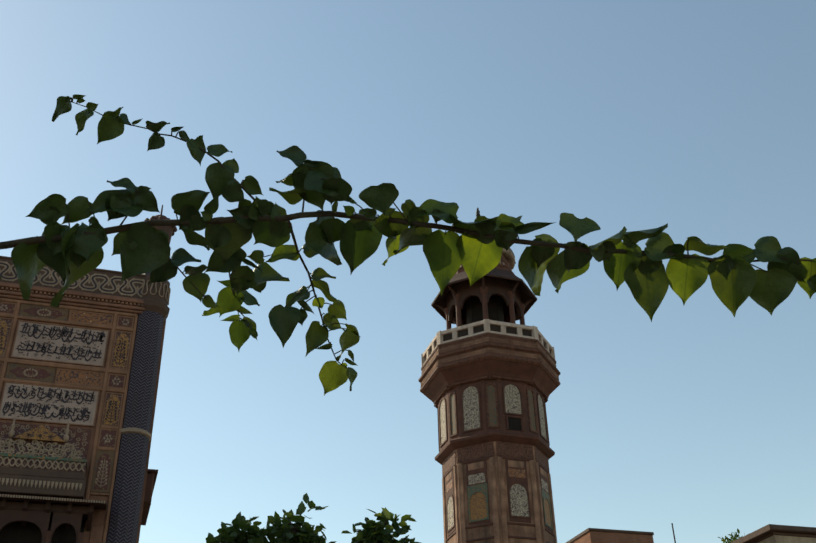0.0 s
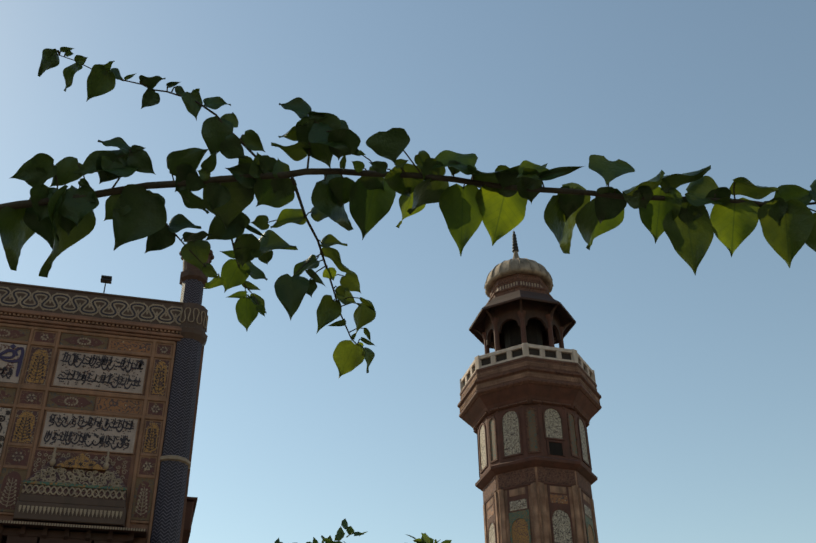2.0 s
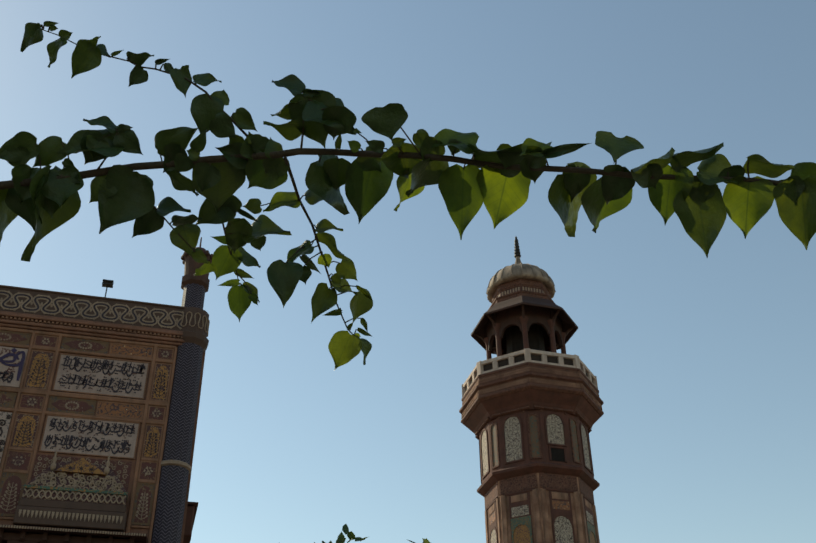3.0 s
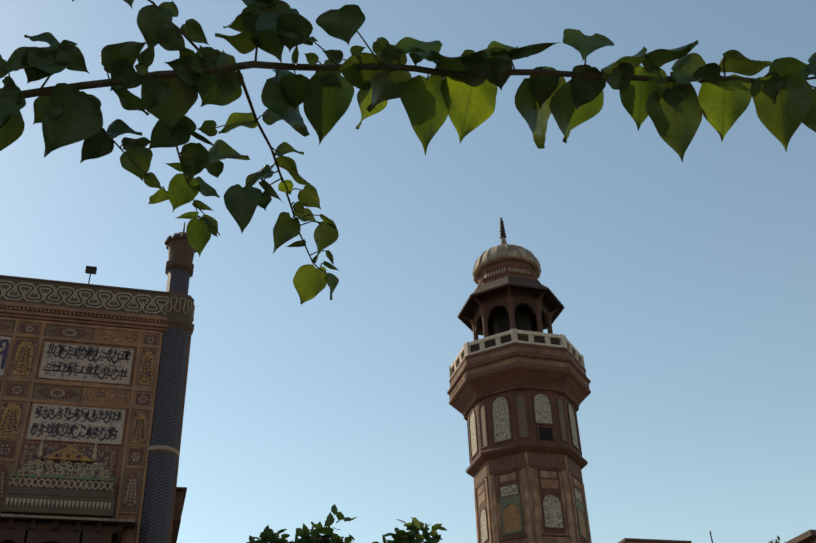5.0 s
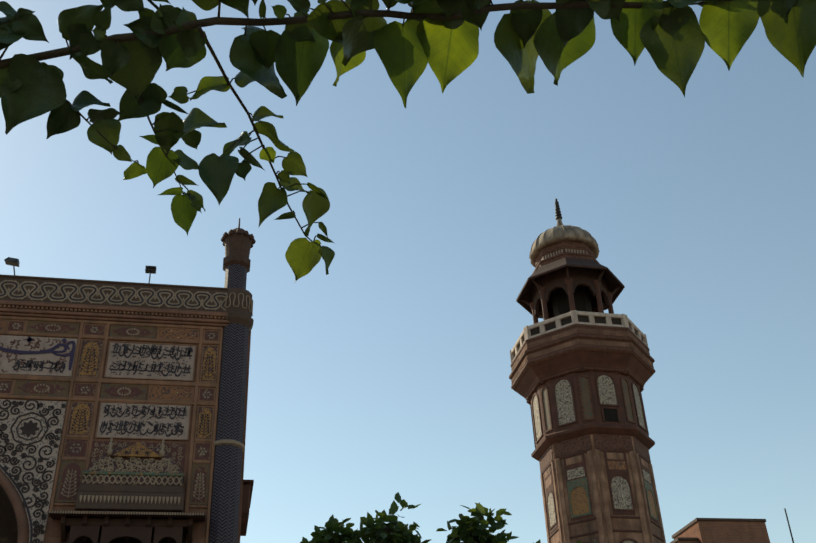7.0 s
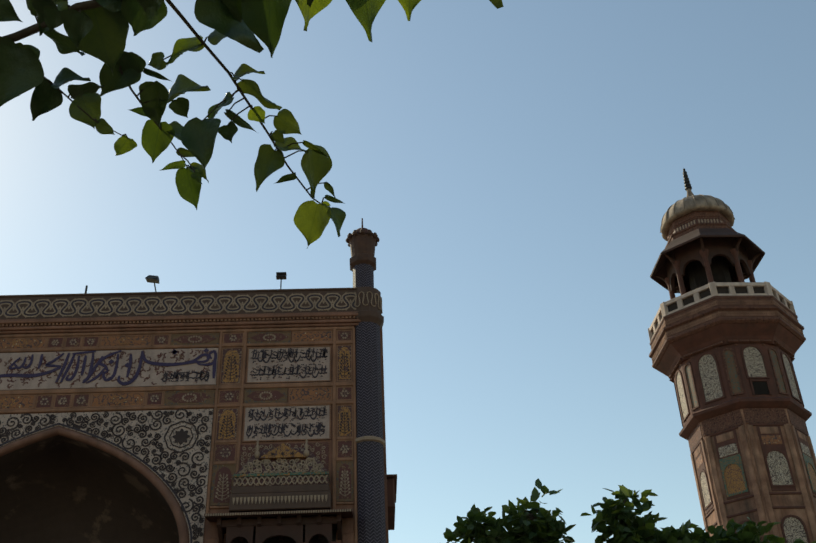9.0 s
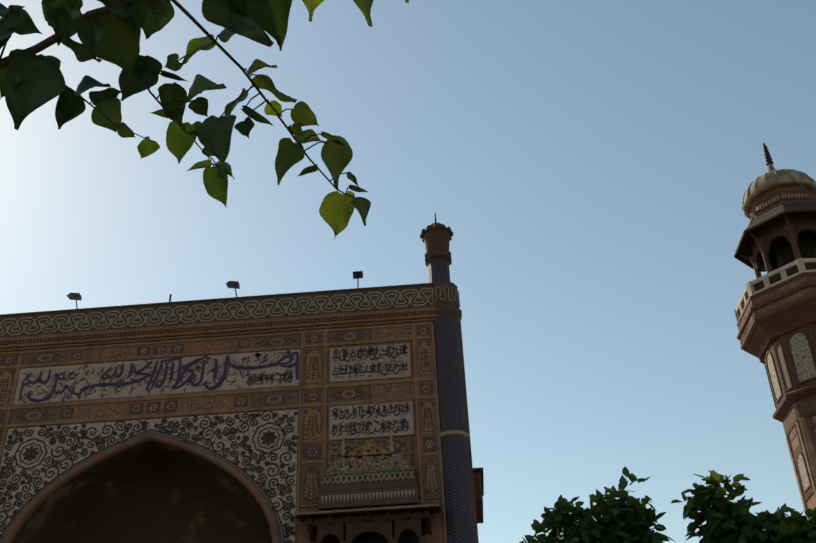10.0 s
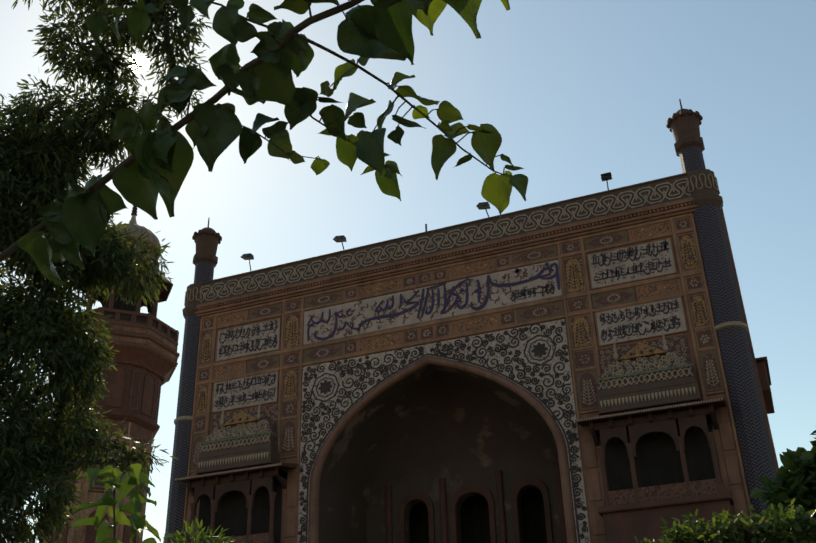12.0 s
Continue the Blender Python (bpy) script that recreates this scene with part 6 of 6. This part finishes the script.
leaf(0.531, 0.940, 2.608, 0.582, 0.917, 2.590, 0.046, -46)
leaf(0.575, 0.908, 2.609, 0.620, 0.892, 2.589, 0.031, 52)
leaf(0.629, 0.897, 2.578, 0.645, 0.939, 2.514, 0.055, 0)
leaf(0.623, 0.902, 2.582, 0.662, 0.874, 2.581, 0.032, 0, LIT)
leaf(0.143, 1.144, 2.740, 0.142, 1.118, 2.749, 0.008, 0)
leaf(-0.055, 1.187, 2.736, -0.074, 1.222, 2.720, 0.031, 0)
leaf(0.026, 1.180, 2.733, 0.008, 1.215, 2.712, 0.035, 0)
leaf(0.023, 1.157, 2.739, 0.006, 1.184, 2.732, 0.032, 0)
leaf(-0.016, 1.176, 2.705, -0.024, 1.203, 2.678, 0.032, 0)
leaf(-0.047, 1.183, 2.720, -0.057, 1.204, 2.705, 0.025, 0)
leaf(0.133, 1.074, 2.747, 0.133, 1.121, 2.731, 0.040, 0)
leaf(0.149, 1.168, 2.744, 0.155, 1.212, 2.721, 0.040, 0)
leaf(-0.240, 1.247, 2.715, -0.248, 1.278, 2.677, 0.038, 0)
leaf(-0.214, 1.251, 2.708, -0.208, 1.284, 2.665, 0.045, 0)
leaf(-0.262, 1.232, 2.731, -0.252, 1.252, 2.709, 0.031, 0)
leaf(-0.163, 1.221, 2.756, -0.166, 1.227, 2.728, 0.029, 0)
leaf(-0.105, 1.247, 2.731, -0.114, 1.270, 2.696, 0.038, 0)
leaf(0.014, 1.261, 2.731, 0.009, 1.298, 2.710, 0.037, 0)
leaf(0.044, 1.141, 2.737, 0.039, 1.160, 2.719, 0.025, 0)
leaf(0.073, 1.144, 2.708, 0.049, 1.183, 2.697, 0.030, 0)
leaf(0.177, 1.134, 2.732, 0.208, 1.158, 2.720, 0.032, 0)
leaf(0.254, 1.062, 2.706, 0.243, 1.090, 2.685, 0.029, 0)
leaf(0.279, 1.055, 2.704, 0.275, 1.069, 2.690, 0.020, 0)
leaf(0.340, 1.027, 2.682, 0.335, 1.046, 2.661, 0.034, 0)
leaf(0.357, 0.984, 2.645, 0.349, 1.016, 2.639, 0.027, 0)
leaf(0.399, 0.981, 2.622, 0.407, 1.028, 2.603, 0.031, 0)
leaf(0.465, 0.946, 2.606, 0.488, 0.967, 2.592, 0.029, 0)
leaf(0.536, 0.943, 2.600, 0.536, 0.966, 2.575, 0.032, 0)
leaf(0.558, 0.922, 2.605, 0.576, 0.937, 2.591, 0.028, 0)
leaf(0.614, 0.903, 2.583, 0.628, 0.915, 2.557, 0.032, 0)
leaf(-0.254, 1.140, 2.862, -0.267, 1.163, 2.833, 0.031, -46)
leaf(-0.253, 1.139, 2.865, -0.264, 1.144, 2.857, 0.007, 0)
leaf(-0.248, 1.138, 2.866, -0.230, 1.135, 2.870, 0.007, 0)
leaf(-0.241, 1.140, 2.864, -0.230, 1.140, 2.865, 0.008, 0)
leaf(-0.223, 1.147, 2.854, -0.243, 1.168, 2.826, 0.025, 52)
leaf(-0.227, 1.146, 2.856, -0.212, 1.141, 2.864, 0.014, 0)
leaf(-0.185, 1.151, 2.854, -0.207, 1.177, 2.817, 0.034, 0)
leaf(-0.198, 1.150, 2.855, -0.176, 1.145, 2.865, 0.019, 49)
leaf(-0.181, 1.151, 2.858, -0.161, 1.159, 2.852, 0.018, -47)
leaf(-0.162, 1.160, 2.854, -0.147, 1.154, 2.863, 0.005, 0)
leaf(-0.142, 1.161, 2.857, -0.108, 1.160, 2.859, 0.025, 52)
leaf(-0.119, 1.169, 2.847, -0.136, 1.184, 2.826, 0.022, 0)
leaf(-0.105, 1.161, 2.855, -0.087, 1.153, 2.860, 0.007, 0)
leaf(-0.093, 1.156, 2.852, -0.075, 1.155, 2.831, 0.011, 0)
leaf(-0.064, 1.130, 2.823, -0.060, 1.126, 2.827, 0.006, 0)
leaf(0.675, 0.889, 2.563, 0.687, 0.917, 2.511, 0.060, 0)
leaf(0.724, 0.858, 2.570, 0.729, 0.886, 2.525, 0.047, 0, LIT)
leaf(0.683, 0.876, 2.579, 0.719, 0.876, 2.542, 0.042, 0)
leaf(0.659, 0.882, 2.591, 0.704, 0.865, 2.569, 0.041, -52)
leaf(0.742, 0.851, 2.566, 0.755, 0.879, 2.513, 0.053, 0)
leaf(-0.373,1.286,2.669, -0.379,1.343,2.595, 0.059, -28)
leaf(-0.360,1.282,2.673, -0.420,1.301,2.694, 0.035, -16)
leaf(-0.428,1.313,2.666, -0.429,1.368,2.596, 0.057, 23)
leaf(-0.423,1.316,2.674, -0.464,1.297,2.671, 0.030, -0)
leaf(-0.471,1.322,2.651, -0.478,1.379,2.583, 0.058, 33)
leaf(-0.382,1.302,2.670, -0.343,1.320,2.636, 0.038, 0)
leaf(-0.446,1.318,2.658, -0.402,1.342,2.625, 0.037, -0)
leaf(-0.411,1.322,2.686, -0.445,1.313,2.702, 0.043, -0)
leaf(-0.456,1.349,2.687, -0.509,1.374,2.713, 0.047, -0)
leaf(-0.359,1.291,2.671, -0.311,1.321,2.652, 0.047, 0)
leaf(-0.399,1.335,2.688, -0.438,1.382,2.656, 0.046, -24)
leaf(-0.471,1.349,2.665, -0.513,1.402,2.644, 0.055, -0)
leaf(-0.397,1.327,2.683, -0.400,1.361,2.663, 0.043, 0)
leaf(-0.436,1.330,2.681, -0.397,1.300,2.690, 0.044, 0)
leaf(-0.481,1.343,2.655, -0.464,1.355,2.628, 0.032, -0)
leaf(-0.383,1.314,2.679, -0.383,1.360,2.641, 0.057, -0)
leaf(-0.346,1.292,2.676, -0.389,1.340,2.666, 0.043, -7)
leaf(-0.345,1.295,2.692, -0.361,1.299,2.709, 0.025, -0)
leaf(-0.365,1.297,2.686, -0.380,1.295,2.706, 0.041, 0)


# ---- young shoot in the bed below ----
shoot = thing("young_shoot", "upright young shoot with bright yellow-green leaves", "plant", at=(-1.06, 2.42, 0.0))
part("stem", Soup().tube([(0, 0, -0.02), (0.02, 0.0, 0.9), (0.0, -0.03, 1.8), (-0.02, -0.08, 2.35), (-0.04, -0.11, 2.62)], 0.008, 0.002, 7), M_TWIG, shoot, smooth=True)
sr = random.Random(6)
for i in range(60):
    k = 0.80 + 0.20 * i / 59
    z = 2.62 * k
    a = i * 2.4
    size = 0.125 * (1.05 - 0.45 * (i / 59)) * sr.uniform(0.75, 1.15)
    y = Vector((math.cos(a), math.sin(a), sr.uniform(-1.3, 0.5))).normalized()
    x = y.cross(Vector((sr.uniform(-0.5, 0.5), sr.uniform(-0.5, 0.5), 1))).normalized()
    n = x.cross(y)
    b = Vector((-0.04 * k ** 6 + sr.uniform(-0.05, 0.07), -0.11 * k ** 6 + sr.uniform(-0.04, 0.04), z)) + y * 0.02
    part("leaf", YOUNG, None, shoot, at=Matrix(((x.x * size * 0.5, y.x * size, n.x * size, b.x), (x.y * size * 0.5, y.y * size, n.y * size, b.y), (x.z * size * 0.5, y.z * size, n.z * size, b.z), (0, 0, 0, 1))))
